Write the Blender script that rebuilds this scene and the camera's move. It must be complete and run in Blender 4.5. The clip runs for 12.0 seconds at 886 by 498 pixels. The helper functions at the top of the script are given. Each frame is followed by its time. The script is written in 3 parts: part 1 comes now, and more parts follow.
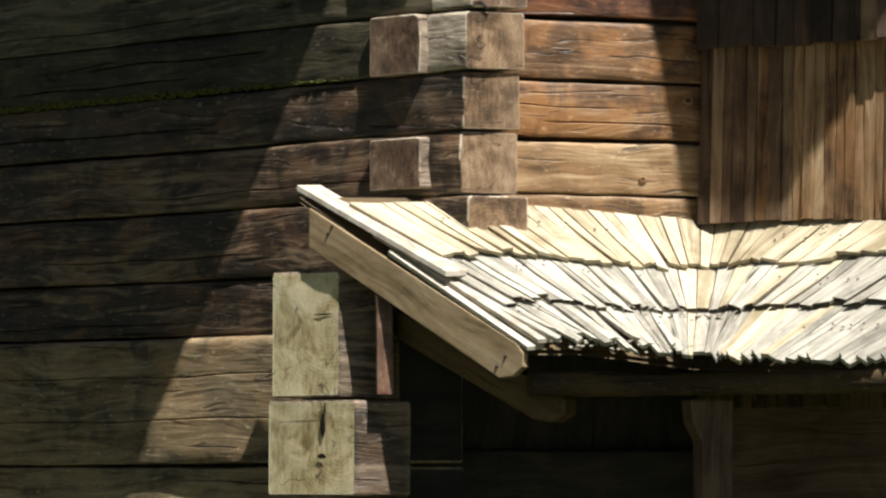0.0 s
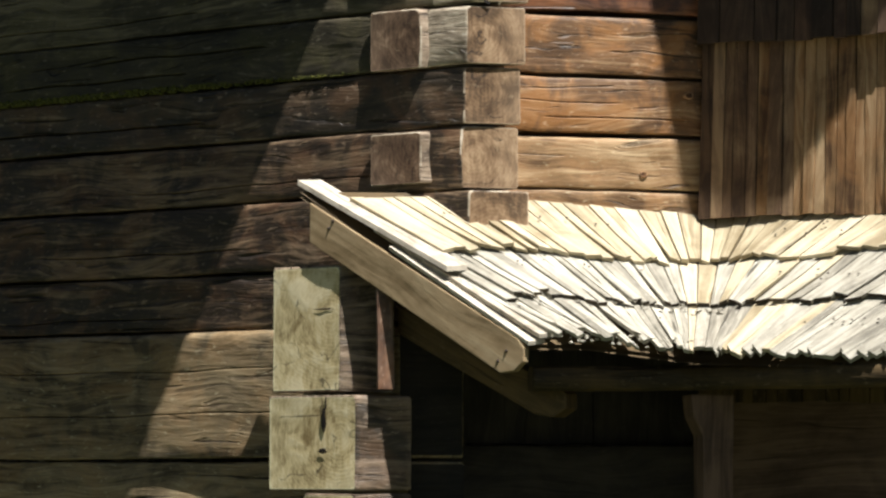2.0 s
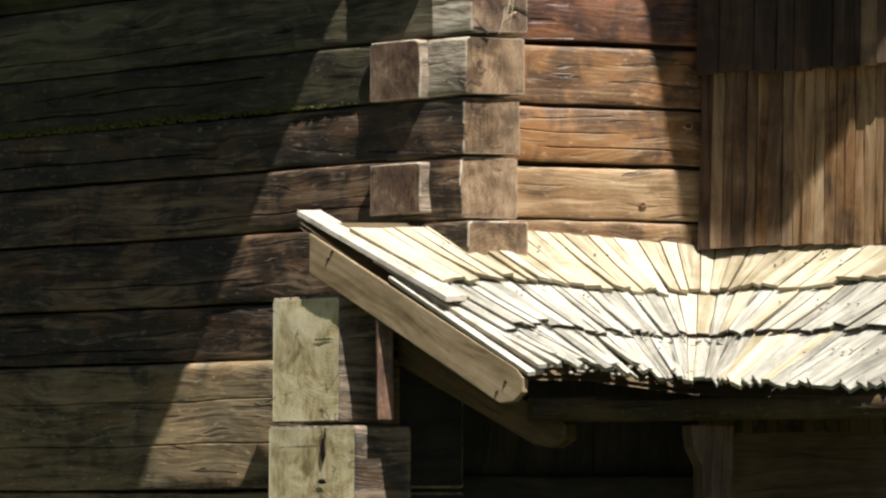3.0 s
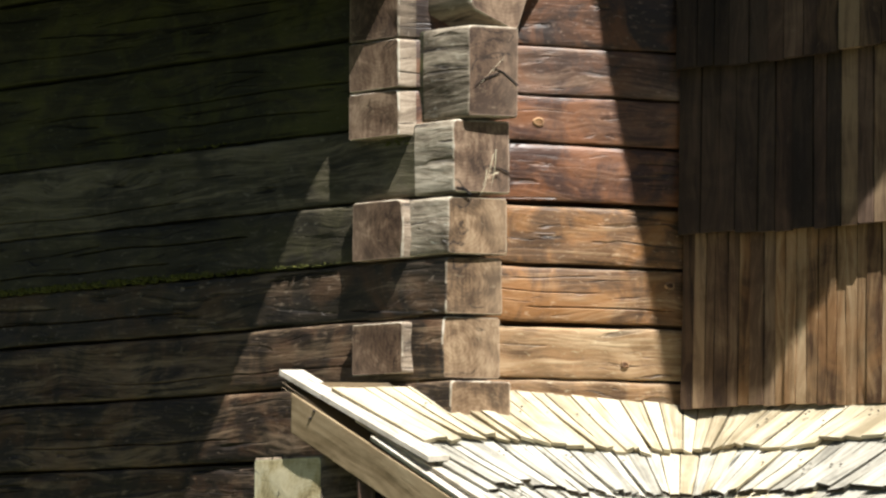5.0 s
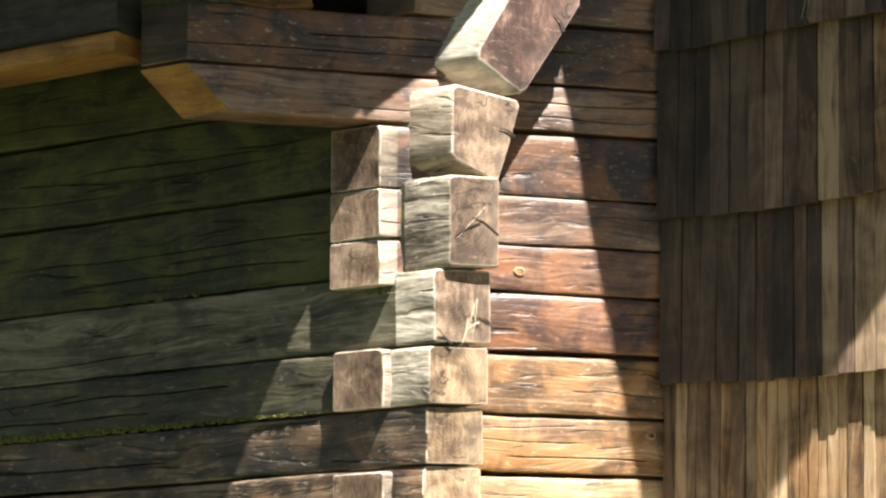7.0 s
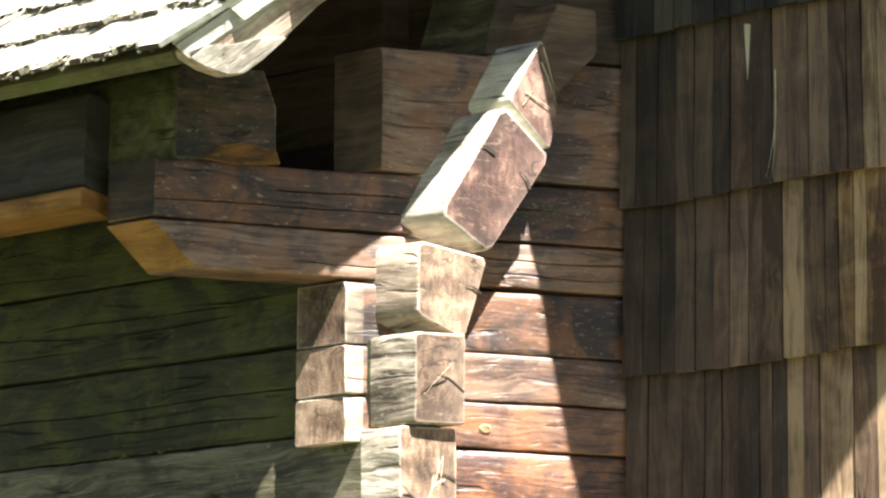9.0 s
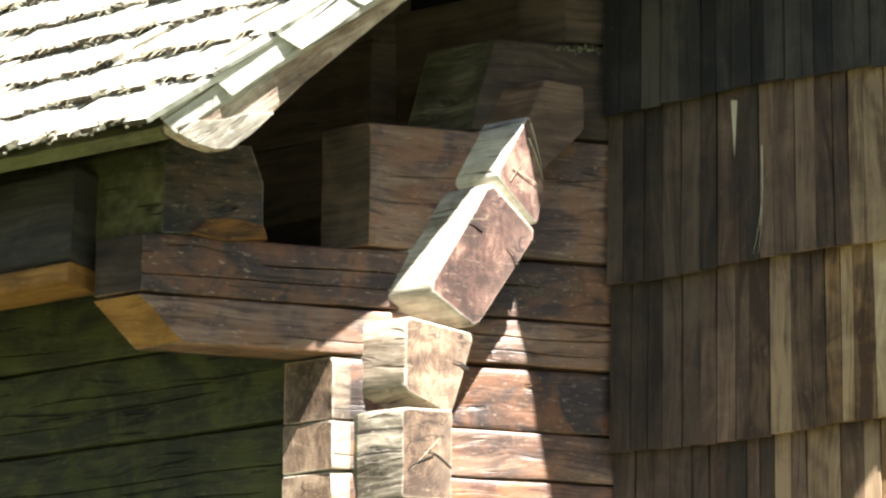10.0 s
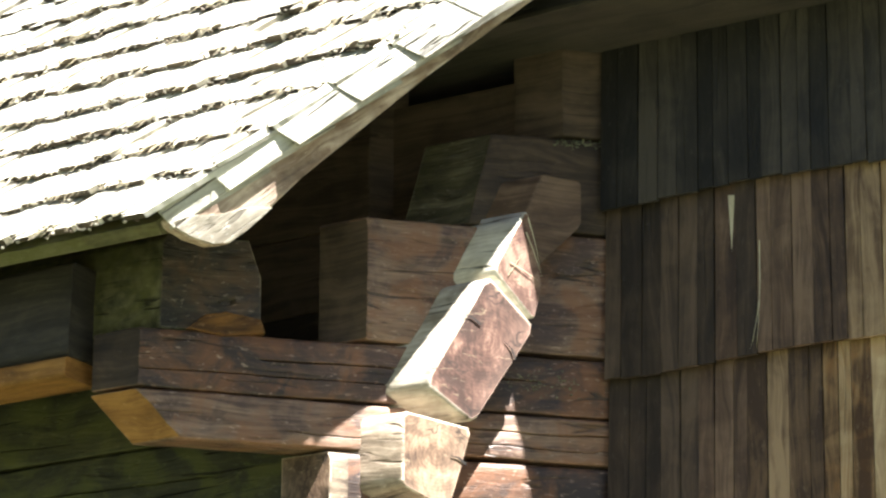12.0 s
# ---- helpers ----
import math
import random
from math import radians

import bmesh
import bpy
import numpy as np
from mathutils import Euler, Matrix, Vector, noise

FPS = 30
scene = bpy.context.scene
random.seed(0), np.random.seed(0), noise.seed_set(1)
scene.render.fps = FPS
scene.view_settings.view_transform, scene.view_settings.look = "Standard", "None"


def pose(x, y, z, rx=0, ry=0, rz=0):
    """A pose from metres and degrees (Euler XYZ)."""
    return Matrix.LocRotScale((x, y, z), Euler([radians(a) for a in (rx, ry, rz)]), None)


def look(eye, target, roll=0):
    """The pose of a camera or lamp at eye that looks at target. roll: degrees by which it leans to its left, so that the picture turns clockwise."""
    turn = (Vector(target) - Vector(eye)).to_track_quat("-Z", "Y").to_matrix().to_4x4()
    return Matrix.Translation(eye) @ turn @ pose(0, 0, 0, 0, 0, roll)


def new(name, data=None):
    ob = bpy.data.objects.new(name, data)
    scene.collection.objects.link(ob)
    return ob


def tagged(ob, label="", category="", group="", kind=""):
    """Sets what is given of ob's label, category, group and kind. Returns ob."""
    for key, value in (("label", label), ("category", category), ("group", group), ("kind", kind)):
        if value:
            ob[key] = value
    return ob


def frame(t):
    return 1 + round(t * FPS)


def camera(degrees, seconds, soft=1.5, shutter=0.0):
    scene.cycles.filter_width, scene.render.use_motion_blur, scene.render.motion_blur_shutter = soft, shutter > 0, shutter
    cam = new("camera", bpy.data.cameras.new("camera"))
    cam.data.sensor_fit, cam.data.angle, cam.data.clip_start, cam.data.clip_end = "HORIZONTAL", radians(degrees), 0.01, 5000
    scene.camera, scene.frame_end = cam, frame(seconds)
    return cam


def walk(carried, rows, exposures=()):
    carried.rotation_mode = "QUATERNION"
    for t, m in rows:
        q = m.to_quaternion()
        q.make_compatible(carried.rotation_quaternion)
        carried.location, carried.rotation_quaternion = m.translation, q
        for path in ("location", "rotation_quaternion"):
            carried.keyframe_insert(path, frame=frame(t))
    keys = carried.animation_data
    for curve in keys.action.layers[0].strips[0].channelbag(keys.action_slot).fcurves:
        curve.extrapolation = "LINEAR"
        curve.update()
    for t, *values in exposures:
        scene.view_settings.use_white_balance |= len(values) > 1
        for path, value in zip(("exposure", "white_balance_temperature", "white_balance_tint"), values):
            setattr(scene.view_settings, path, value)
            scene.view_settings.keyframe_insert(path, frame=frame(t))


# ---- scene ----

cam = camera(18.55, 12.0, soft=2.5)
EYE = Vector((-2.563, -11.231, 1.6))
HEADING = -13.12
TILTS = [
    (0.0, 4.870, 0.000), (0.5, 4.775, 0.017), (1.0, 4.697, 0.023), (1.5, 4.591, 0.058), (2.0, 4.761, -0.017),
    (2.5, 5.049, -0.053), (2.7, 5.150, -0.038), (4.3, 7.546, 0.220), (4.5, 7.926, 0.277), (5.0, 8.772, 0.372),
    (5.5, 9.550, 0.460), (6.0, 10.371, 0.572), (6.5, 11.121, 0.650), (7.0, 11.931, 0.781), (7.5, 12.918, 0.894),
    (7.7, 13.309, 0.975), (9.3, 15.672, 1.610), (9.5, 15.985, 1.664), (10.0, 16.836, 1.799), (10.5, 17.438, 1.874),
    (11.0, 17.749, 1.886), (11.5, 18.370, 1.852), (12.0, 18.834, 1.853),
]
walk(cam, [(t, pose(EYE.x, EYE.y, EYE.z, 90 + tilt, 0, HEADING - pan)) for t, tilt, pan in TILTS],
     exposures=[(0.0, 0.87, 6500, 10), (2.7, 0.9, 6480, 10), (4.3, 0.82, 6420, 9), (4.8, 1.02, 6400, 9), (5.5, 1.4, 6380, 8), (6.5, 2.1, 6340, 8), (7.7, 2.6, 6320, 8), (9.3, 2.92, 6300, 8), (12.0, 3.0, 6280, 9)])

# ---- light ----
SUN_WAY = Vector((-15, 31, -75)).normalized()      # the way the sunlight travels
world = bpy.data.worlds.new("sky")
scene.world = world
world.use_nodes = True
nt = world.node_tree
sky = nt.nodes.new("ShaderNodeTexSky")
sky.sky_type, sky.sun_disc = "NISHITA", False
sky.sun_elevation = math.asin(-SUN_WAY.z)
sky.sun_rotation = math.atan2(-SUN_WAY.x, -SUN_WAY.y)
nt.links.new(sky.outputs[0], nt.nodes["Background"].inputs[0])
nt.nodes["Background"].inputs[1].default_value = 0.018
sun_data = bpy.data.lights.new("sun", "SUN")
sun_data.energy, sun_data.angle, sun_data.color = 5.0, radians(0.5), (1.0, 0.96, 0.90)
sun = new("sun", sun_data)
sun.matrix_world = look((0, 0, 30), Vector((0, 0, 30)) + SUN_WAY)


# ---- materials ----
class Nodes:
    def __init__(self, name):
        self.m = bpy.data.materials.new(name)
        self.m.use_nodes = True
        self.t = self.m.node_tree
        self.b = self.t.nodes["Principled BSDF"]

    def add(self, kind, **inputs):
        n = self.t.nodes.new(kind)
        for k, v in inputs.items():
            k = k.replace("_", " ")
            if hasattr(v, "is_linked"):
                self.t.links.new(v, n.inputs[k])
            else:
                n.inputs[k].default_value = v
        return n

    def math(self, op, a, b=0.0, c=0.0):
        n = self.t.nodes.new("ShaderNodeMath")
        n.operation = op
        for i, v in enumerate((a, b, c)):
            if hasattr(v, "is_linked"):
                self.t.links.new(v, n.inputs[i])
            else:
                n.inputs[i].default_value = v
        return n.outputs[0]

    def ramp(self, fac, *stops):
        n = self.t.nodes.new("ShaderNodeValToRGB")
        e = n.color_ramp.elements
        e[0].position, e[1].position = stops[0][0], stops[-1][0]
        for s in stops[1:-1]:
            e.new(s[0])
        for el, s in zip(e, stops):
            c = s[1]
            el.color = (c, c, c, 1) if isinstance(c, (int, float)) else (*c, 1)
        self.t.links.new(fac, n.inputs[0])
        return n.outputs[0]

    def mix(self, fac, a, b, mode="MIX"):
        n = self.t.nodes.new("ShaderNodeMix")
        n.data_type, n.blend_type = "RGBA", mode
        for i, v in ((0, fac), (6, a), (7, b)):
            if hasattr(v, "is_linked"):
                self.t.links.new(v, n.inputs[i])
            else:
                n.inputs[i].default_value = v if isinstance(v, (int, float)) else (*v, 1)
        return n.outputs[2]

    def scaled(self, vec, *scale):
        n = self.t.nodes.new("ShaderNodeMapping")
        n.inputs["Scale"].default_value = scale
        self.t.links.new(vec, n.inputs[0])
        return n.outputs[0]

    def noise(self, vec, scale=1.0, detail=4.0, rough=0.55, dist=0.0):
        return self.add("ShaderNodeTexNoise", Vector=vec, Scale=scale, Detail=detail, Roughness=rough, Distortion=dist).outputs[0]

    def finish(self, color, rough, height, strength, distance=0.01):
        self.t.links.new(color, self.b.inputs["Base Color"])
        if hasattr(rough, "is_linked"):
            self.t.links.new(rough, self.b.inputs["Roughness"])
        else:
            self.b.inputs["Roughness"].default_value = rough
        bump = self.add("ShaderNodeBump", Strength=strength, Distance=distance, Height=height)
        self.t.links.new(bump.outputs[0], self.b.inputs["Normal"])
        return self.m


def wood(name, dark, mid, light, grain=(5.0, 110.0), crack=0.5, rough=0.7, bump=0.6, patch=None, patch_amount=0.5,
         fleck=0.3, vary=0.35, gloss=0.35, wear=0.0, slit_width=0.011, checks=0.0):
    """Weathered timber: the grain runs along the first UV axis, in metres."""
    n = Nodes(name)
    uv = n.add("ShaderNodeTexCoord").outputs["UV"]
    where = n.add("ShaderNodeNewGeometry").outputs["Position"]
    rnd = n.add("ShaderNodeObjectInfo").outputs["Random"]
    sway = n.math("MULTIPLY", n.math("SUBTRACT", n.noise(n.scaled(uv, 1.3, 4.0, 1), 1.0, 2, 0.5), 0.5), 0.20)
    shift = n.t.nodes.new("ShaderNodeCombineXYZ")
    n.t.links.new(sway, shift.inputs[1])
    bent = n.t.nodes.new("ShaderNodeVectorMath")
    n.t.links.new(uv, bent.inputs[0])
    n.t.links.new(shift.outputs[0], bent.inputs[1])
    flow = bent.outputs[0]
    fine = n.noise(n.scaled(flow, grain[0], grain[1], 1), 1.0, 6, 0.6, 0.5)
    broad = n.noise(n.scaled(flow, 1.7, 15.0, 1), 1.0, 6, 0.62, 0.6)
    stain = n.noise(where, 4.0, 6, 0.62, 0.8)
    cloud = n.noise(where, 1.7, 3, 0.5, 0.5)
    tone = n.math("ADD", n.math("ADD", n.math("MULTIPLY", fine, 0.22), n.math("MULTIPLY", broad, 0.33)), n.math("ADD", n.math("MULTIPLY", stain, 0.29), n.math("MULTIPLY", cloud, 0.16)))
    tone = n.math("ADD", tone, n.math("MULTIPLY", n.math("SUBTRACT", rnd, 0.5), vary * 0.35))
    color = n.ramp(tone, (0.40, dark), (0.5, mid), (0.61, light))
    if patch:
        color = n.mix(n.math("MULTIPLY", n.ramp(stain, (0.46, 0.0), (0.60, 1.0)), patch_amount), color, patch)
    if wear:
        edge = n.ramp(n.add("ShaderNodeNewGeometry").outputs["Pointiness"], (0.52, 0.0), (0.60, 1.0))
        edge = n.math("MULTIPLY", n.math("MULTIPLY", edge, n.ramp(n.noise(where, 16.0, 4), (0.40, 0.15), (0.62, 1.0))), wear)
        color = n.mix(edge, color, [min(1, 1.25 * c + 0.05) for c in light])
    wide = n.noise(n.scaled(uv, 0.3, 5.0, 1), 1.0, 4, 0.45, 0.3)
    slit = n.math("ABSOLUTE", n.math("SUBTRACT", wide, 0.5))
    slit = n.ramp(slit, (0.0, 1.0), (slit_width, 0.0))
    gate = n.ramp(n.noise(n.scaled(uv, 1.7, 5.0, 1), 1.3, 2), (0.52, 0.0), (0.58, 1.0))
    slit = n.math("MULTIPLY", n.math("MULTIPLY", slit, gate), crack)
    color = n.mix(slit, color, (0.012, 0.009, 0.007))
    check = n.ramp(n.noise(n.scaled(flow, 3.2, 36.0, 1), 1.0, 3, 0.5, 0.6), (0.60, 0.0), (0.645, 1.0))
    check = n.math("MULTIPLY", n.math("MULTIPLY", check, n.ramp(n.noise(n.scaled(uv, 1.4, 5.0, 1), 1.0, 2), (0.46, 0.0), (0.58, 1.0))), checks)
    color = n.mix(n.math("MULTIPLY", check, 0.85), color, (0.016, 0.011, 0.008))
    spots = n.ramp(n.noise(n.scaled(uv, 20, 55, 1), 1.0, 4, 0.7, 0.6), (0.60, 0.0), (0.68, 1.0))
    color = n.mix(n.math("MULTIPLY", spots, fleck), color, [min(1, 1.5 * c + 0.12) for c in light])
    hewn = n.noise(n.scaled(uv, 3.5, 6.0, 1), 1.0, 2, 0.5, 0.8)
    height = n.math("SUBTRACT", n.math("ADD", n.math("MULTIPLY", fine, 0.30), n.math("ADD", n.math("MULTIPLY", broad, 0.22), n.math("MULTIPLY", hewn, 0.75))), n.math("ADD", n.math("MULTIPLY", slit, 1.2), n.math("MULTIPLY", check, 0.8)))
    r = n.math("ADD", n.math("ADD", n.math("MULTIPLY", fine, 0.25), n.math("MULTIPLY", stain, 0.40)), rough - 0.32)
    n.b.inputs["Specular IOR Level"].default_value = gloss
    return n.finish(color, r, height, bump, 0.016)


def end_grain(name, dark, mid, light, bump=0.4):
    """Sawn or hewn log end: rings round the pith, a few radial checks."""
    n = Nodes(name)
    uv = n.add("ShaderNodeTexCoord").outputs["UV"]
    where = n.add("ShaderNodeNewGeometry").outputs["Position"]
    rnd = n.add("ShaderNodeObjectInfo").outputs["Random"]
    ring = n.t.nodes.new("ShaderNodeTexWave")
    ring.wave_type, ring.rings_direction = "RINGS", "Z"
    for k, v in (("Scale", 18.0), ("Distortion", 5.0), ("Detail", 3.0), ("Detail Scale", 1.5)):
        ring.inputs[k].default_value = v
    n.t.links.new(uv, ring.inputs["Vector"])
    blot = n.noise(where, 7.0, 6, 0.55, 0.6)
    fibre = n.noise(n.scaled(where, 60, 60, 18), 1.0, 4, 0.6)
    tone = n.math("ADD", n.math("MULTIPLY", blot, 0.6), n.math("ADD", n.math("MULTIPLY", ring.outputs["Fac"], 0.03), n.math("MULTIPLY", fibre, 0.33)))
    tone = n.math("ADD", tone, n.math("MULTIPLY", n.math("SUBTRACT", rnd, 0.5), 0.12))
    color = n.ramp(tone, (0.38, dark), (0.5, mid), (0.62, light))
    scratch = n.ramp(n.noise(n.scaled(where, 9, 9, 34), 1.0, 5, 0.7, 1.5), (0.60, 0.0), (0.68, 1.0))
    color = n.mix(n.math("MULTIPLY", scratch, 0.35), color, (0.48, 0.37, 0.24))
    edge = n.ramp(n.add("ShaderNodeNewGeometry").outputs["Pointiness"], (0.505, 0.0), (0.55, 1.0))
    color = n.mix(n.math("MULTIPLY", edge, n.math("MULTIPLY", blot, 0.95)), color, [min(1, 1.35 * c + 0.07) for c in light])
    rift = n.math("ABSOLUTE", n.math("SUBTRACT", n.noise(n.scaled(where, 3.2, 3.2, 4.5), 1.0, 3, 0.5, 0.4), 0.5))
    rift = n.math("MULTIPLY", n.ramp(rift, (0.0, 1.0), (0.010, 0.0)), n.ramp(n.noise(where, 5.0, 2), (0.50, 0.0), (0.56, 0.85)))
    color = n.mix(rift, color, (0.014, 0.010, 0.008))
    height = n.math("ADD", blot, n.math("MULTIPLY", ring.outputs["Fac"], 0.04))
    n.b.inputs["Specular IOR Level"].default_value = 0.3
    return n.finish(color, 0.75, height, bump, 0.008)


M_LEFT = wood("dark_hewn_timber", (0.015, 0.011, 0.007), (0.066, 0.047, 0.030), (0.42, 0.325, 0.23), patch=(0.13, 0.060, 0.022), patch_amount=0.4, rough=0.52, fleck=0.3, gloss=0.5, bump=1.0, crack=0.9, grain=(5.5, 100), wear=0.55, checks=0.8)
M_BLACKBROWN = wood("black_brown_timber", (0.011, 0.007, 0.0045), (0.038, 0.024, 0.014), (0.38, 0.265, 0.165), patch=(0.115, 0.046, 0.015), patch_amount=0.5, rough=0.52, fleck=0.3, gloss=0.5, bump=1.0, crack=0.9, grain=(5.5, 100), wear=0.5, checks=0.8)
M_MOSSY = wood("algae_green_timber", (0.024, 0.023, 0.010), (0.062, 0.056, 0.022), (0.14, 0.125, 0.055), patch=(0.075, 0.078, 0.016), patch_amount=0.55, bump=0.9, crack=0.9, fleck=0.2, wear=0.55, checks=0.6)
M_OLIVE = wood("dark_olive_timber", (0.018, 0.016, 0.010), (0.062, 0.053, 0.033), (0.26, 0.22, 0.15), patch=(0.055, 0.052, 0.016), patch_amount=0.5, rough=0.56, bump=0.9, crack=0.9, fleck=0.25, wear=0.55, checks=0.6)
M_SILL = wood("grey_brown_sill_timber", (0.08, 0.060, 0.035), (0.32, 0.245, 0.145), (0.64, 0.52, 0.33), patch=(0.24, 0.125, 0.040), patch_amount=0.4, bump=1.0, crack=0.9, wear=0.55, checks=0.6)
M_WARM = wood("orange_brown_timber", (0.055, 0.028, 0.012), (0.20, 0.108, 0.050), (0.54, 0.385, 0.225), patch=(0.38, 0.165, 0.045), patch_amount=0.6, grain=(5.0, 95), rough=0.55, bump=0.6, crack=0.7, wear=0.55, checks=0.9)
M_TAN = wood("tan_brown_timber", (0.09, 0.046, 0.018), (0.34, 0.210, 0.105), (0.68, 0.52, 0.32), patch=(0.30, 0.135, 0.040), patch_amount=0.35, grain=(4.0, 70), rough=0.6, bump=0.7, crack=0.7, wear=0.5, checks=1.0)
M_RED = wood("red_brown_timber", (0.026, 0.013, 0.008), (0.082, 0.042, 0.026), (0.30, 0.19, 0.125), patch=(0.20, 0.078, 0.028), patch_amount=0.65, grain=(5.0, 95), rough=0.55, bump=0.6, crack=0.7, fleck=0.5, gloss=0.55, wear=0.55, checks=0.8)
M_DEEPRED = wood("deep_red_timber", (0.028, 0.011, 0.007), (0.082, 0.035, 0.020), (0.26, 0.135, 0.075), patch=(0.25, 0.088, 0.026), patch_amount=0.7, grain=(5.0, 80), rough=0.5, bump=0.6, crack=0.7, gloss=0.5, wear=0.5, checks=0.6)
M_EDGE = wood("pale_worn_edge", (0.22, 0.175, 0.125), (0.48, 0.41, 0.31), (0.74, 0.67, 0.55), grain=(9.0, 40), crack=0.4)
M_MAROON = end_grain("maroon_log_end", (0.040, 0.019, 0.013), (0.105, 0.052, 0.037), (0.27, 0.165, 0.12))
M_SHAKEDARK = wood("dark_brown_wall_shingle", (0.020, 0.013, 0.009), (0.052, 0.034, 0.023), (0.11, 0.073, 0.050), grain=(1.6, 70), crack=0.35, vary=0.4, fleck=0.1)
M_GREY = wood("silvered_hewn_timber", (0.10, 0.078, 0.053), (0.40, 0.335, 0.25), (0.72, 0.64, 0.51), grain=(9.0, 60), bump=1.0, crack=1.0, wear=0.45, slit_width=0.026, checks=1.0)
M_SILVER = wood("grey_worn_timber", (0.085, 0.062, 0.044), (0.28, 0.212, 0.15), (0.56, 0.45, 0.34), grain=(6.0, 95), bump=0.6, crack=0.7, wear=0.2, checks=1.0)
M_END = end_grain("brown_log_end", (0.078, 0.046, 0.024), (0.22, 0.138, 0.076), (0.42, 0.295, 0.18))
M_ENDRED = end_grain("red_brown_log_end", (0.055, 0.032, 0.020), (0.155, 0.096, 0.060), (0.34, 0.235, 0.155))
M_ENDPALE = end_grain("pale_lichened_log_end", (0.26, 0.19, 0.085), (0.62, 0.51, 0.28), (0.80, 0.70, 0.46))
M_SHAKE = wood("brown_wall_shingle", (0.036, 0.021, 0.014), (0.092, 0.055, 0.036), (0.20, 0.128, 0.085), grain=(1.6, 70), crack=0.35, vary=0.5, fleck=0.1)
# near-black wood: the shade under the roofs is put into its colour
M_SHADED = wood("shade_dark_wood", (0.011, 0.009, 0.008), (0.028, 0.023, 0.019), (0.065, 0.053, 0.042), grain=(1.6, 70), crack=0.35, vary=0.5, fleck=0.1)
M_SHAKELOW = wood("tan_wall_shingle", (0.07, 0.034, 0.014), (0.27, 0.165, 0.080), (0.56, 0.41, 0.245), grain=(1.6, 70), crack=0.4, vary=0.4, fleck=0.1, patch=(0.26, 0.11, 0.03), patch_amount=0.4)
M_SHAKEMID = wood("warm_brown_wall_shingle", (0.048, 0.027, 0.016), (0.145, 0.088, 0.050), (0.34, 0.23, 0.135), grain=(1.6, 70), crack=0.4, vary=0.5, fleck=0.1)
M_VERGE = wood("weathered_verge_board", (0.055, 0.034, 0.024), (0.22, 0.145, 0.10), (0.58, 0.47, 0.37), grain=(3.0, 60), bump=1.0, crack=0.6, vary=0.2, wear=0.5)
# pale wood; on the log stubs and verge tip it also carries sunlight
M_SUNPALE = wood("pale_sunlit_timber", (0.22, 0.185, 0.14), (0.46, 0.41, 0.33), (0.70, 0.65, 0.55), grain=(9.0, 60), bump=0.7, crack=0.9, wear=0.3, slit_width=0.016, checks=0.6)
M_PALE = wood("pale_roof_shingle", (0.28, 0.225, 0.135), (0.50, 0.43, 0.295), (0.66, 0.59, 0.44), grain=(1.5, 50), crack=0.5, vary=0.4, fleck=0.1)
M_WORN = wood("grey_worn_roof_shingle", (0.20, 0.185, 0.15), (0.40, 0.375, 0.31), (0.62, 0.595, 0.51), grain=(2.5, 60), crack=0.9, vary=0.3, bump=1.0, fleck=0.25, checks=0.25)
M_BARGE = wood("planed_pine_board", (0.20, 0.14, 0.07), (0.38, 0.28, 0.16), (0.50, 0.40, 0.25), grain=(1.2, 26), crack=0.1, fleck=0.05, bump=0.3)
M_BEAM = wood("dark_oiled_beam", (0.03, 0.02, 0.008), (0.085, 0.055, 0.021), (0.17, 0.11, 0.045))
M_OCHRE = wood("ochre_cut_timber", (0.06, 0.025, 0.006), (0.19, 0.084, 0.018), (0.36, 0.175, 0.048))
M_BUTT = wood("dark_shingle_butt", (0.02, 0.015, 0.010), (0.05, 0.038, 0.025), (0.11, 0.085, 0.055), grain=(9, 40))
M_STRAW = wood("dry_straw", (0.5, 0.43, 0.28), (0.68, 0.60, 0.43), (0.82, 0.75, 0.58))


# ---- builders ----
def finish(bm, name, mats, parent=None, smooth=False):
    me = bpy.data.meshes.new(name)
    bm.normal_update()
    bm.to_mesh(me)
    bm.free()
    for m in (mats if isinstance(mats, (list, tuple)) else [mats]):
        me.materials.append(m)
    if smooth:
        me.polygons.foreach_set("use_smooth", [True] * len(me.polygons))
    ob = new(name, me)
    ob.parent = parent
    return ob


def part(name, bm, material, parent, label="", smooth=False):
    ob = finish(bm, name, material, parent, smooth)
    return tagged(ob, label) if label else ob


def holder(name, label, category="", kind="", group=""):
    return tagged(new(name), label, category, group, kind)


ALONG = Vector((-0.70711, 0.70711, 0))     # the side wall, away from the corner
ACROSS = Vector((1, 0, 0))                 # the end wall, towards the inner corner
UP = Vector((0, 0, 1))


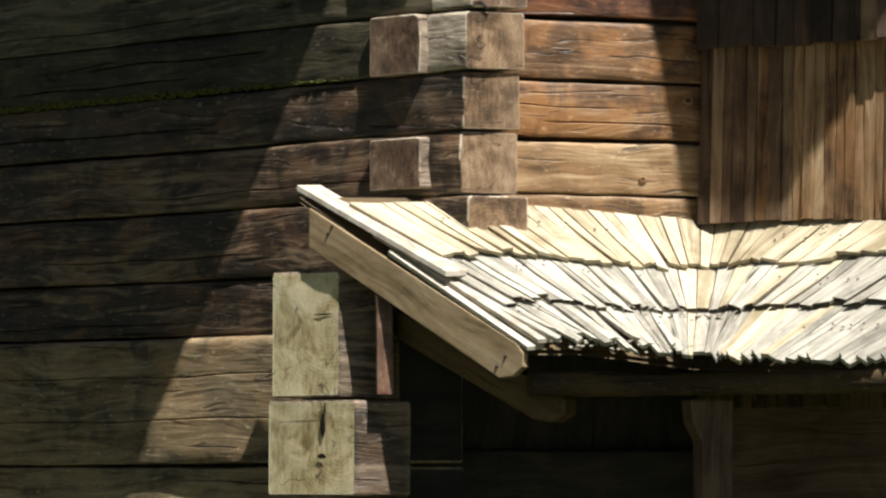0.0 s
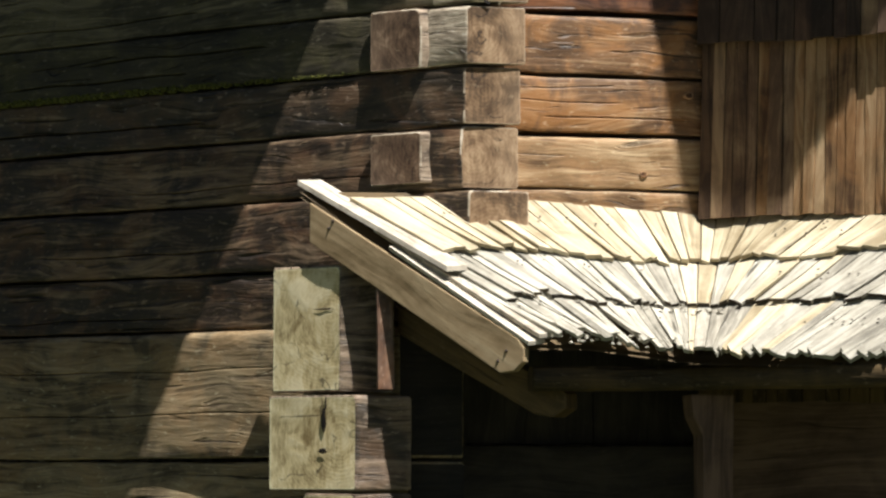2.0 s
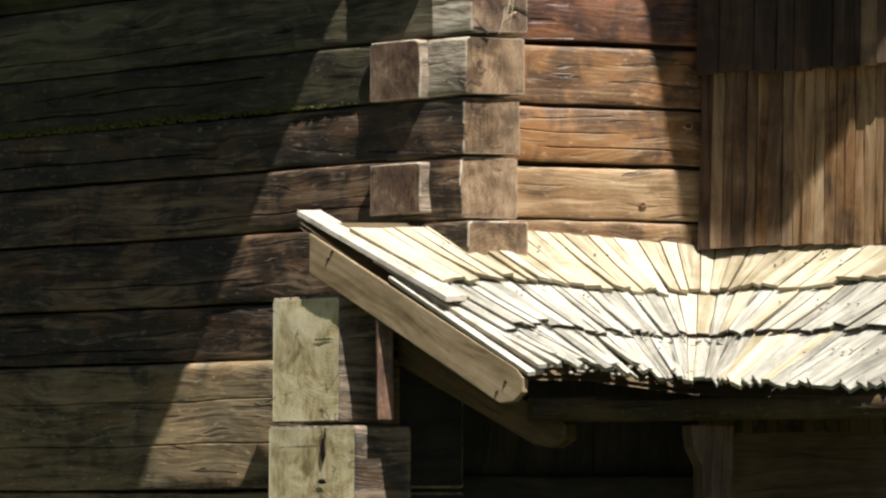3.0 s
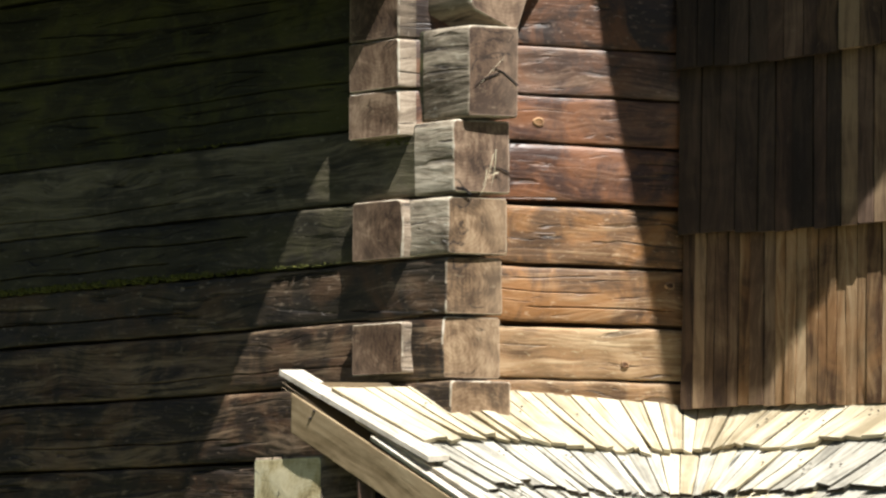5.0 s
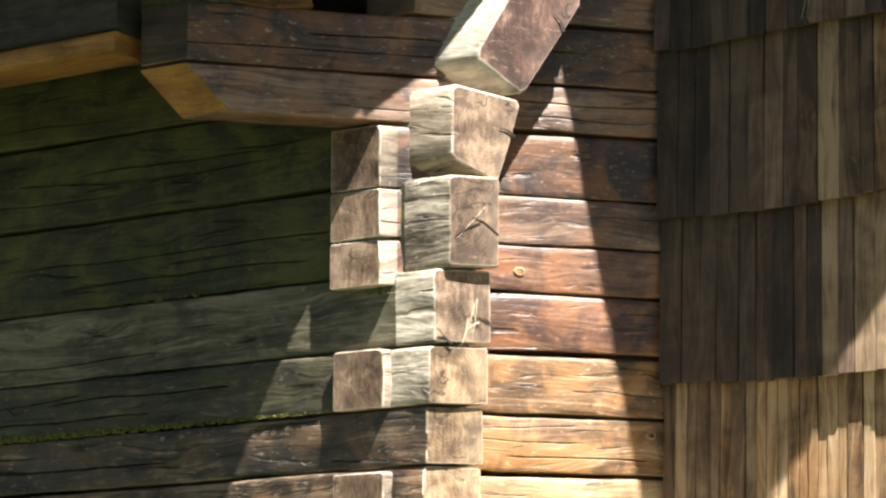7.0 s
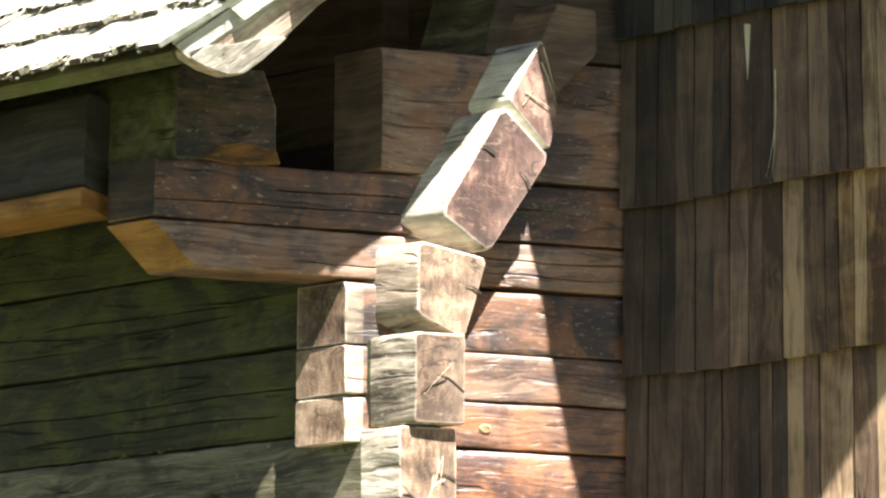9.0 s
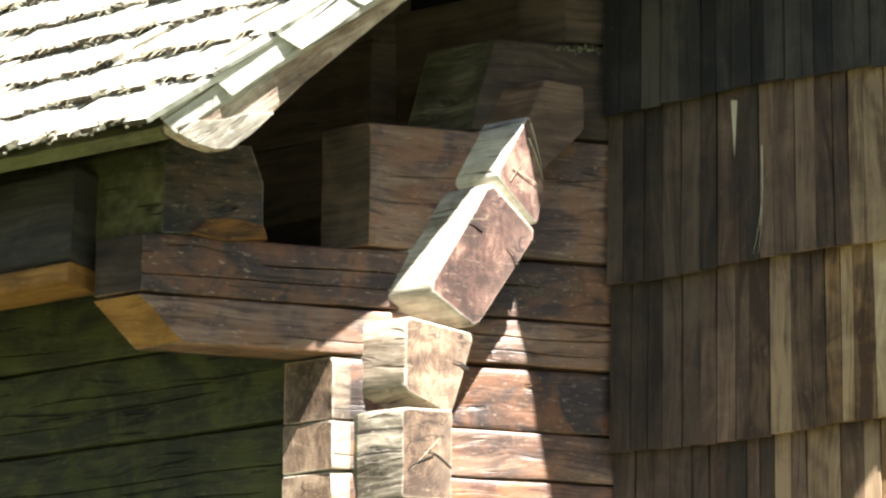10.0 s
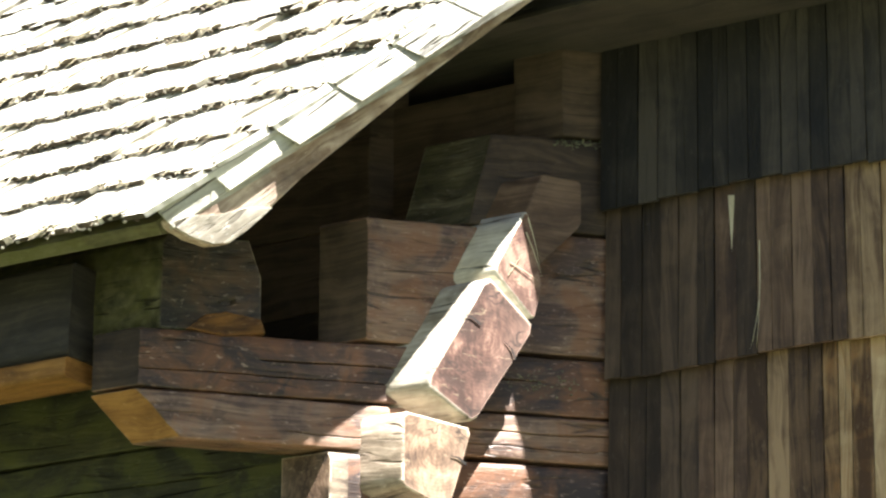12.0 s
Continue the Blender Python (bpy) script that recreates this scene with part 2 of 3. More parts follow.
def section(q0, q1, z0, z1, r=0.012, nq=3, nz=9, splits=(), crown=None):
    """A closed outline with worn corners: the outer face first, going up. crown: the wear of the upper outer edge. splits: (share of the height, from, to, depth) of cracks in that face."""
    rt = crown or r
    face = [(q0, z0 + r + (z1 - z0 - r - rt) * i / nz) for i in range(nz + 1)]
    for share, a, b, deep in splits:
        zc = z0 + (z1 - z0) * share
        face = [p for p in face if abs(p[1] - zc) > 0.02]
        wide = 0.18 * deep + 0.001
        face += [(q0, zc + o, (zc, a, b, deep if o == 0 else 0.0)) for o in (-wide - 0.004, -wide, 0.0, wide, wide + 0.004)]
    pts = sorted(face, key=lambda p: p[1])
    pts += [(q0 + rt * 0.3, z1 - rt * 0.3)]
    pts += [(q0 + rt + (q1 - q0 - r - rt) * i / nq, z1) for i in range(nq + 1)]
    pts += [(q1, z1 - r), (q1, z0 + r)]
    pts += [(q1 - r - (q1 - q0 - 2 * r) * i / nq, z0) for i in range(nq + 1)]
    pts += [(q0 + r * 0.3, z0 + r * 0.3)]
    return pts


def timber(name, start, u, v, length, outline, mats, parent=None, seed=0, step=0.03, rough=0.006, ends=(True, True), label="", lean=0.0, bleached=0.0):
    """A hewn timber along u from start; its outline lies in v and up. lean: metres that the top of its near end stands out."""
    rng = random.Random(seed)
    bm = bmesh.new()
    uvl = bm.loops.layers.uv.new("UVMap")
    outward = u.cross(UP) if u.cross(UP).dot(v) < 0 else -u.cross(UP)
    qc = sum(p[0] for p in outline) / len(outline)
    zc = sum(p[1] for p in outline) / len(outline)
    zlo, zhi = min(p[1] for p in outline), max(p[1] for p in outline)
    n = len(outline)
    per = [0.0]
    for a, b in zip(outline, outline[1:] + outline[:1]):
        per.append(per[-1] + math.hypot(a[0] - b[0], a[1] - b[1]))
    steps = max(2, int(length / step))
    stations = [0.0, 0.007] + [0.02 + (length - 0.026) * i / steps for i in range(steps)] + [length - 0.004, length]
    off = Vector((rng.uniform(0, 50), rng.uniform(0, 50), rng.uniform(0, 50)))
    rings = []
    for k, s in enumerate(stations):
        shrink = (0.965 if k == 0 else 0.98) if k in (0, len(stations) - 1) else 1.0
        ring = []
        for q, z, *split in outline:
            qq, zz = qc + (q - qc) * shrink, zc + (z - zc) * shrink
            p = start + u * s + v * qq
            p.z = zz
            p -= u * lean * ((zz - zlo) / (zhi - zlo)) * max(0.0, 1 - s / 0.4)
            a = Vector((s * 1.6, z * 5.0, q * 5.0)) + off
            b = Vector((s * 6.0, z * 11.0, q * 11.0)) + off
            bulge = noise.noise(a) * rough * 1.6 + noise.noise(b) * rough * 0.5
            p += outward * bulge
            if split:
                zs, s0, s1, deep = split[0]
                p.z += 0.016 * noise.noise(Vector((s * 2.2, zs * 9, 31)) + off)
                inside = min(max((s - s0) / 0.06, 0.0), max((s1 - s) / 0.15, 0.0), 1.0)
                p -= outward * deep * inside * (0.75 + 0.5 * noise.noise(Vector((s * 9, zs, 3)) + off))
            p.z += noise.noise(Vector((s * 1.8, z * 2, 7)) + off) * rough * 1.2 + noise.noise(Vector((s * 7, z * 3, 17)) + off) * rough * 0.6
            if k in (0, len(stations) - 1):
                p += u * noise.noise(Vector((q * 14, z * 14, 3)) + off) * rough * 0.8
            ring.append(bm.verts.new(p))
        rings.append(ring)
    shift = rng.uniform(0, 20)
    for k in range(len(rings) - 1):
        for i in range(n):
            j = (i + 1) % n
            f = bm.faces.new((rings[k][i], rings[k + 1][i], rings[k + 1][j], rings[k][j]))
            f.smooth = not any(len(outline[e]) > 2 and outline[e][2][3] > 0 for e in (i, j))
            if stations[k] < bleached:
                f.material_index = 2
            if k == 0 and len(mats) > 3 and noise.noise(Vector((outline[i][0] * 13, outline[i][1] * 13, 5)) + off) > -0.08:
                f.material_index = 3
            for loop, (kk, ii) in zip(f.loops, ((k, i), (k + 1, i), (k + 1, i + 1), (k, i + 1))):
                loop[uvl].uv = (stations[kk] + shift, per[ii] + shift)
    pith = (qc + rng.uniform(-0.05, 0.05), zc + rng.uniform(-0.06, 0.06))
    for which, ring in ((0, rings[0]), (1, rings[-1])):
        if not ends[which]:
            continue
        mid = Vector((0, 0, 0))
        for w in ring:
            mid += w.co
        mid = mid / n + u * (rough * (0.4 if which == 0 else -0.4))
        centre = bm.verts.new(mid)
        inner = [bm.verts.new(w.co.lerp(mid, 0.03)) for w in ring]
        for i in range(n):
            j = (i + 1) % n
            for f, ids in ((bm.faces.new((centre, inner[i], inner[j])), (None, i, j)), (bm.faces.new((inner[i], ring[i], ring[j], inner[j])), (i, i, j, j))):
                f.material_index = 1
                f.smooth = len(ids) == 3
                for loop, ii in zip(f.loops, ids):
                    q, z = (qc, zc) if ii is None else outline[ii][:2]
                    loop[uvl].uv = (q - pith[0], z - pith[1])
    bmesh.ops.recalc_face_normals(bm, faces=bm.faces)
    ob = finish(bm, name, mats, parent)
    return tagged(ob, label) if label else ob


def board(name, corners, thick, material, parent, down=None, bow=0.0, into=None, butt=None):
    """A riven board over four corners (top left, top right, bottom right, bottom left), thick along its normal."""
    a, b, c, d = (Vector(p) for p in corners)
    nrm = (d - a).cross(b - a).normalized()
    if down:
        nrm = Vector(down)
    bm = into or bmesh.new()
    uvl = bm.loops.layers.uv.verify()
    rows = []
    for f in (0.0, 0.5, 1.0):
        l, r = a.lerp(d, f), b.lerp(c, f)
        lift = nrm * bow * math.sin(f * math.pi)
        e = 0.012
        rows.append([bm.verts.new(p + lift) for p in (l, l.lerp(r, e) + nrm * thick, r.lerp(l, e) + nrm * thick, r)])
    length, width = (d - a).length, (b - a).length
    shift = random.uniform(0, 30)
    for k in range(2):
        for i in range(4):
            j = (i + 1) % 4
            fc = bm.faces.new((rows[k][i], rows[k][j], rows[k + 1][j], rows[k + 1][i]))
            for loop, (kk, ii) in zip(fc.loops, ((k, i), (k, j), (k + 1, j), (k + 1, i))):
                loop[uvl].uv = (length * kk / 2 + shift, width * (0, 0.012, 0.988, 1)[ii] + shift)
    for row in (rows[0], rows[2][::-1]):
        fc = bm.faces.new(row[::-1])
        fc.material_index = 1 if butt else 0
        for loop in fc.loops:
            loop[uvl].uv = (shift, shift + 0.1)
    if into:
        return None
    bmesh.ops.recalc_face_normals(bm, faces=bm.faces)
    return finish(bm, name, [material, butt] if butt else material, parent)


def prism(name, poly, axis, depth, material, parent=None, bevel=0.006, grain=None):
    """A solid from a flat outline pushed along axis by depth; UV runs along grain."""
    bm = bmesh.new()
    axis = Vector(axis)
    lo = [bm.verts.new(Vector(p)) for p in poly]
    hi = [bm.verts.new(Vector(p) + axis * depth) for p in poly]
    bm.faces.new(lo)
    bm.faces.new(hi[::-1])
    for i in range(len(poly)):
        j = (i + 1) % len(poly)
        bm.faces.new((lo[j], lo[i], hi[i], hi[j]))
    bmesh.ops.recalc_face_normals(bm, faces=bm.faces)
    if bevel:
        bmesh.ops.bevel(bm, geom=list(bm.edges), offset=bevel, segments=2, affect="EDGES", profile=0.6)
    uvl = bm.loops.layers.uv.new("UVMap")
    g = Vector(grain).normalized() if grain else axis.normalized()
    for f in bm.faces:
        side = f.normal.cross(g)
        side = side.normalized() if side.length > 0.2 else g.orthogonal().normalized()
        for loop in f.loops:
            loop[uvl].uv = (loop.vert.co.dot(g), loop.vert.co.dot(side) + f.normal.x)
    return finish(bm, name, material, parent)


def plan_block(name, plan, z0, z1, material, label):
    return tagged(prism(name, [(x, y, z0) for x, y in plan], UP, z1 - z0, material, None, 0.0, (1, 0, 0)), label, "wall", kind="structure")


def at(s, off=0.0, z=0.0):
    """A place on the side wall: s metres along it, off metres out from it."""
    return ALONG * s + Vector((-0.70711, -0.70711, 0)) * off + UP * z


# ---- ground ----
def make_ground():
    n = Nodes("meadow_ground")
    where = n.add("ShaderNodeNewGeometry").outputs["Position"]
    a = n.noise(where, 0.7, 6, 0.6)
    b = n.noise(where, 30.0, 5, 0.7)
    color = n.ramp(n.math("ADD", n.math("MULTIPLY", a, 0.5), n.math("MULTIPLY", b, 0.5)), (0.35, (0.02, 0.03, 0.008)), (0.5, (0.045, 0.055, 0.016)), (0.65, (0.07, 0.07, 0.03)))
    mat = n.finish(color, 0.9, b, 0.8, 0.05)
    bm = bmesh.new()
    size, k = 600.0, 60
    grid = [[bm.verts.new((size * math.copysign(abs(i / k) ** 2.2, i), size * math.copysign(abs(j / k) ** 2.2, j), 0.0)) for j in range(-k, k + 1)] for i in range(-k, k + 1)]
    for i in range(2 * k):
        for j in range(2 * k):
            bm.faces.new((grid[i][j], grid[i + 1][j], grid[i + 1][j + 1], grid[i][j + 1]))
    for row in grid:
        for w in row:
            if w.co.length < 80:
                w.co.z = 0.05 * noise.noise(w.co * 0.3) - 0.04
    tagged(finish(bm, "ground", mat), "short green meadow round the timber building", "ground", kind="structure")


make_ground()

# ---- the side wall: hewn logs in courses, their ends standing out past the corner ----
def cracks(seed, length, deep):
    """One or two long drying cracks for a log's face."""
    g = random.Random(seed * 7 + 3)
    out, share = [], g.uniform(0.22, 0.4)
    for k in range(g.choice((1, 1, 2))):
        a = g.uniform(-0.1, 0.45 * length)
        out.append((share, a, a + g.uniform(0.3, 0.75) * length, deep * g.uniform(0.6, 1.3)))
        share += g.uniform(0.25, 0.4)
    return out


wall_left = holder("wall_left", "dark hewn log wall with algae and open joints", "wall", "structure")
LEFT_Z = [-0.05, 0.55, 1.11, 1.665, 2.243, 2.492, 2.805, 3.082, 3.338, 3.60, 3.932, 4.343, 4.745, 5.10]
REACH = [0.12, 0.12, 0.12, 0.12, 0.12, -0.205, -0.157, -0.168, -0.192, -0.206, -0.249, 0.12, 0.12]
for i in range(len(LEFT_Z) - 1):
    z0, z1 = LEFT_Z[i] + 0.006, LEFT_Z[i + 1] - 0.006
    # logs 4 to 6 are a darker brown, 8 and 9 a dark olive
    side = M_BLACKBROWN if i in (4, 5, 6) else M_SILL if i in (2, 3) else M_MOSSY if i >= 10 else M_OLIVE if i in (8, 9) else M_LEFT
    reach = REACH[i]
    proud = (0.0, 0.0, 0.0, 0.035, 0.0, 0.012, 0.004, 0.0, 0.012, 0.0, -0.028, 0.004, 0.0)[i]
    # lowest log ends: the recess's shade is put into their cap colour
    timber("log", ALONG * reach, ALONG, ACROSS, 4.0 - reach, section(-proud, 0.25, z0, z1, 0.008, splits=cracks(i, 3.5, 0.018), crown=0.032 if i == 3 else 0.015), [side, M_SHADED if i < 5 else M_ENDRED if i > 8 else M_END, M_GREY] + [M_EDGE] * (5 <= i <= 10), wall_left, 10 + i, bleached=-reach - 0.02 if i in (8, 9, 10) else 0.0)

# ---- the end wall ----
wall_right = holder("wall_right", "sunlit orange-brown hewn log wall", "wall", "structure")
RIGHT_Z = [-0.05, 0.5, 1.05, 1.53, 1.94, 2.49, 2.83, 3.066, 3.328, 3.60, 3.87, 4.082, 4.303, 4.592, 4.82, 5.10, 5.695, 6.165, 6.66]
LEFT_END = [-0.35, -0.35, -0.35, -0.344, -0.396, 0.02, -0.049, 0.02, -0.049, 0.02, -0.068, -0.068, -0.069, -0.73, -0.92, 0.09, 0.56, 1.02]
for i in range(len(RIGHT_Z) - 1):
    gap = 0.004 if i in (10, 11, 12) else 0.007
    z0, z1 = RIGHT_Z[i] + {7: 0.016, 9: 0.012, 13: 0.014}.get(i, gap), RIGHT_Z[i + 1] - gap
    # i < 5 and i > 13: shade under the roofs is put into darker colours
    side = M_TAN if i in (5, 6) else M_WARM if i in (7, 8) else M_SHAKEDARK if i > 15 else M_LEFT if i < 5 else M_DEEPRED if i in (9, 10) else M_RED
    cap = M_ENDRED if i in (6, 8) else M_ENDPALE if i <= 4 else M_OCHRE if i == 13 else M_OLIVE if i == 16 else M_SHAKEDARK if i > 13 else M_ENDRED if i > 9 else M_END
    deep = 0.366 if i == 16 else 0.45 if i == 3 else 0.35 if i == 4 else 0.26
    x0 = LEFT_END[i]
    x1 = -0.105 if i < 4 else -0.16 if i == 4 else 1.45
    timber("log", Vector((x0, -0.09 if i < 4 else 0.0, 0)), ACROSS, ALONG, x1 - x0,
           section(0.0, deep, z0, z1, 0.006, splits=cracks(i + 40, x1 - x0, 0.016) if i in (5, 7, 13, 14) else (), crown=0.026 if i in (8, 9, 12) else 0.014),
           [side, cap, M_SILVER] + [M_EDGE] * (5 <= i <= 12), wall_right, 60 + i, lean=0.2 if i == 13 else -0.12 if i == 16 else 0.0, bleached=-x0 if i in (6, 8, 10, 11, 12) else 0.0)

# the wall that stands back under the skirt roof: wide boards over a sill, shade in their near-black colour
wall_recess = holder("wall_recess", "shade-dark board wall set back under the skirt roof", "wall", "structure")
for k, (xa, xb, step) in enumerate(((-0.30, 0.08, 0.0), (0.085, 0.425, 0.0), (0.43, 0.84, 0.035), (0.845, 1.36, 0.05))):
    prism("board", [(xa, 0.40 + step, 1.735), (xb, 0.40 + step, 1.735), (xb, 0.40 + step, 2.56), (xa, 0.40 + step, 2.56)], Vector((0, 1, 0)), 0.05, M_SHADED, wall_recess, 0.004, UP)
timber("sill", Vector((-0.3, 0.34, 0)), ACROSS, Vector((0, 1, 0)), 1.66, section(0.0, 0.2, 1.36, 1.73, 0.012), [M_SHADED, M_SHADED], wall_recess, 91)
timber("sill", Vector((-0.3, 0.36, 0)), ACROSS, Vector((0, 1, 0)), 1.66, section(0.0, 0.2, 0.7, 1.35, 0.012), [M_SHADED, M_SHADED], wall_recess, 92)
timber("sill", Vector((-0.3, 0.36, 0)), ACROSS, Vector((0, 1, 0)), 1.66, section(0.0, 0.2, -0.05, 0.69, 0.012), [M_SHADED, M_SHADED], wall_recess, 93)

# log ends that fan out under the roof edge, each one turned further
def stub(name, outline, reach, back, mats, seed):
    zc = sum(z for x, z in outline) / len(outline)
    pts = []
    for (x, z), (x2, z2) in zip(outline, outline[1:] + outline[:1]):
        for k in range(4):
            f = (0.06, 0.35, 0.65, 0.94)[k]
            pts.append((x + (x2 - x) * f, z + (z2 - z) * f))
    return timber(name, Vector((0, -reach, 0)), ALONG, ACROSS, back, pts, mats, wall_left, seed, 0.02, 0.004)


stub("log", [(0.221, 4.415), (0.221, 4.749), (0.532, 4.688), (0.427, 4.314)], 0.16, 0.5, [M_SILVER, M_ENDRED, M_SILVER, M_EDGE], 201)
# next two: sunlight on their upper faces is put into the pale sides
stub("log", [(0.322, 4.88), (0.609, 5.40), (0.823, 5.179), (0.541, 4.715)], 0.16, 0.5, [M_SUNPALE, M_MAROON], 202)
stub("log", [(0.638, 5.432), (0.791, 5.74), (0.859, 5.368), (0.82, 5.211)], 0.16, 0.5, [M_SUNPALE, M_MAROON], 203)
# darker than the others: the eave shade on it is in its colour
stub("log", [(0.791, 5.73), (0.871, 5.914), (1.056, 5.896), (1.055, 5.68), (0.835, 5.455)], 0.15, 0.5, [M_SHAKE, M_SHAKE], 204)

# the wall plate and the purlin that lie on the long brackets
# the purlin's near-black holds the shade of the roof above
purlin = tagged(timber("eave_purlin", at(0.97, 0.62, 0), ALONG, Vector((0.70711, 0.70711, 0)), 3.0, section(-0.12, 0.14, 4.985, 5.42, 0.03), [M_SHADED, M_SHADED], None, 301),
                "shade-dark eave purlin on the bracket ends", "purlin", kind="structure")
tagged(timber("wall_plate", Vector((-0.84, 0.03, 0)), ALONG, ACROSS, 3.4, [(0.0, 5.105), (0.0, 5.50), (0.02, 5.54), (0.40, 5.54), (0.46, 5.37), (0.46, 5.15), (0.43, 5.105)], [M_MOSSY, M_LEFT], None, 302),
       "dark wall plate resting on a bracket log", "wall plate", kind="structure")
# thin timber added to stand in for the purlin's orange underside
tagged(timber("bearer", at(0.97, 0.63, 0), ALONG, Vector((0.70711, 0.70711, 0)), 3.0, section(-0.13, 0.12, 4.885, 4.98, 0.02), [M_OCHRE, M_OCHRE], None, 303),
       "ochre strip added as underside of the eave purlin", "bearer", kind="structure")
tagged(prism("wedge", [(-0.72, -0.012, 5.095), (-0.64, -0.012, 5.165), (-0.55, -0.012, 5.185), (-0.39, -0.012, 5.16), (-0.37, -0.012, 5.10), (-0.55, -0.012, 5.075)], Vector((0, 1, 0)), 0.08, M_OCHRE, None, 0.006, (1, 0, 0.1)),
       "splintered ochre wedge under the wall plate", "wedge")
# set-back logs: their dark brown includes the shade under the roof
upper_wall = holder("wall_upper", "shade-dark set-back logs under the eaves", "wall", "structure")
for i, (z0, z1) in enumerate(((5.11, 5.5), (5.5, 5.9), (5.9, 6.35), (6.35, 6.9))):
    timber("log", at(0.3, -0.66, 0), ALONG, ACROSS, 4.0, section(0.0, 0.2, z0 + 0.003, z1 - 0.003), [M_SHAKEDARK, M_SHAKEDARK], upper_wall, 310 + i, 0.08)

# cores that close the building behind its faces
# upper core coloured dark for the shade below the eaves
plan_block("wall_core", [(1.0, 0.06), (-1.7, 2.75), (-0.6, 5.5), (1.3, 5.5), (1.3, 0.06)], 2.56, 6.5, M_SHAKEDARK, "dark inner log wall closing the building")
plan_block("wall_core", [(0.56, 0.5), (-1.7, 2.75), (-0.6, 5.5), (1.3, 5.5), (1.3, 0.5)], -0.05, 2.56, M_LEFT, "dark inner log wall closing the building")
CORNER = Vector((1.25, 0, 0))
E_NAVE = CORNER - ALONG * 3.05
plan_block("wall_nave", [(1.34, 0.05), (E_NAVE.x + 0.05, E_NAVE.y + 0.05), (6.5, E_NAVE.y + 0.05), (6.5, 5.5), (1.34, 5.5)], -0.05, 7.4, M_SHAKE, "plain board wall behind the shingles")

# ---- wall shingles: long boards in overlapping courses ----
shingle_wall = holder("wall_shingled", "tall wall clad with courses of long brown shingles", "wall", "structure")
rng = random.Random(5)
OUT = Vector((-0.70711, -0.70711, 0))
# lowest and top course: roof shade is put into their dark colours
COURSES = [(1.9, 2.74, M_BEAM), (2.70, 3.55, M_SHAKELOW), (3.463, 4.32, M_SHAKE), (4.217, 5.08, M_SHAKE), (5.0, 5.88, M_SHAKE), (5.807, 6.75, M_SHADED)]
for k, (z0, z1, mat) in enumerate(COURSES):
    s = -0.015
    while s < 3.0:
        w = rng.uniform(0.04, 0.068) if k < 2 else rng.uniform(0.058, 0.11)
        foot = z0 + rng.uniform(-0.005, 0.005) + 0.012 * math.sin(s * 4 + k)
        o0, o1 = 0.066 + rng.uniform(-0.007, 0.007), 0.010
        skew = rng.uniform(-0.004, 0.004)
        a, b = CORNER - ALONG * s, CORNER - ALONG * (s + w - 0.002)
        t = -ALONG * skew
        # paler away from the corner, shifted by course and at random
        paleness = s * 0.95 + rng.uniform(-0.20, 0.20) - (0.0, 0.0, 0.22, -0.06, 0.30, 0.6)[k]
        tone = M_SHAKELOW if paleness > 1.02 else M_SHAKEMID if paleness > 0.64 else M_SHAKE if paleness > 0.30 else M_SHAKEDARK
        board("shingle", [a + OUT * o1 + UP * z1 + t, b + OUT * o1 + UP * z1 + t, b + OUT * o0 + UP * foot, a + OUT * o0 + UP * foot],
              0.016 + rng.uniform(0, 0.006), M_SHADED if k == 5 else tone if k > 1 else mat if k == 0 or s > 0.25 + rng.uniform(-0.1, 0.25) else M_SHAKEMID, shingle_wall, OUT, rng.uniform(-0.006, 0.004))
        s += w

# ---- the main roof over the side wall ----
VERGE = Vector((-0.899, -0.61, 5.406))
RISE = Vector((1, 0, 0.858))
ROOF_UP = ALONG.cross(RISE).normalized()
if ROOF_UP.z < 0:
    ROOF_UP = -ROOF_UP


def on_roof(a, b, h=0.0):
    return VERGE + ALONG * a + RISE * b + ROOF_UP * h


main_roof = holder("main_roof", "steep sun-bleached shingle roof with ragged mossy courses", "roof", "structure")
prism("roof_deck", [on_roof(0.03, 0.04, -0.05), on_roof(5.7, 0.04, -0.05), on_roof(5.7, 4.2, -0.05), on_roof(0.03, 4.2, -0.05)], ROOF_UP, 0.03, M_BEAM, main_roof, 0.0, ALONG)
prism("roof_slope", [on_roof(0.0, 4.2, -0.05), on_roof(5.7, 4.2, -0.05), on_roof(5.7, 4.2, -0.05) + Vector((2.2, 2.2, -2.6)), on_roof(0.0, 4.2, -0.05) + Vector((2.2, 2.2, -2.6))], UP, 0.04, M_BEAM, main_roof, 0.0, ALONG)
nose = [on_roof(0.30 * h, b, h) for b, h in ((-0.02, -0.015), (-0.03, -0.05), (-0.01, -0.13), (0.03, -0.21), (0.08, -0.245), (0.15, -0.245), (0.42, -0.20), (1.0, -0.16), (3.2, -0.155), (3.2, -0.015))]
prism("verge_board", nose, ALONG, 0.05, M_VERGE, main_roof, 0.012, RISE)
for k in range(16):
    lo, hi = 0.262 * k - (0.075 if k else 0.03), 0.262 * k + 0.33
    out = (0.020, 0.040, 0.080, 0.090)[k] if k < 4 else 0.115
    board("verge_shingle", [on_roof(0.03, hi, 0.058), on_roof(-out, hi, -0.072), on_roof(-out, lo, -0.060), on_roof(0.03, lo, 0.072)], 0.006, M_WORN, main_roof, (ROOF_UP - ALONG * 0.8).normalized())
    board("verge_strip", [on_roof(-out + 0.010, hi + 0.02, -0.060), on_roof(-out + 0.004, hi + 0.02, -0.098), on_roof(-out + 0.020, lo, -0.060), on_roof(-out + 0.020, lo, -0.045)], 0.016, M_WORN, main_roof, -ALONG)
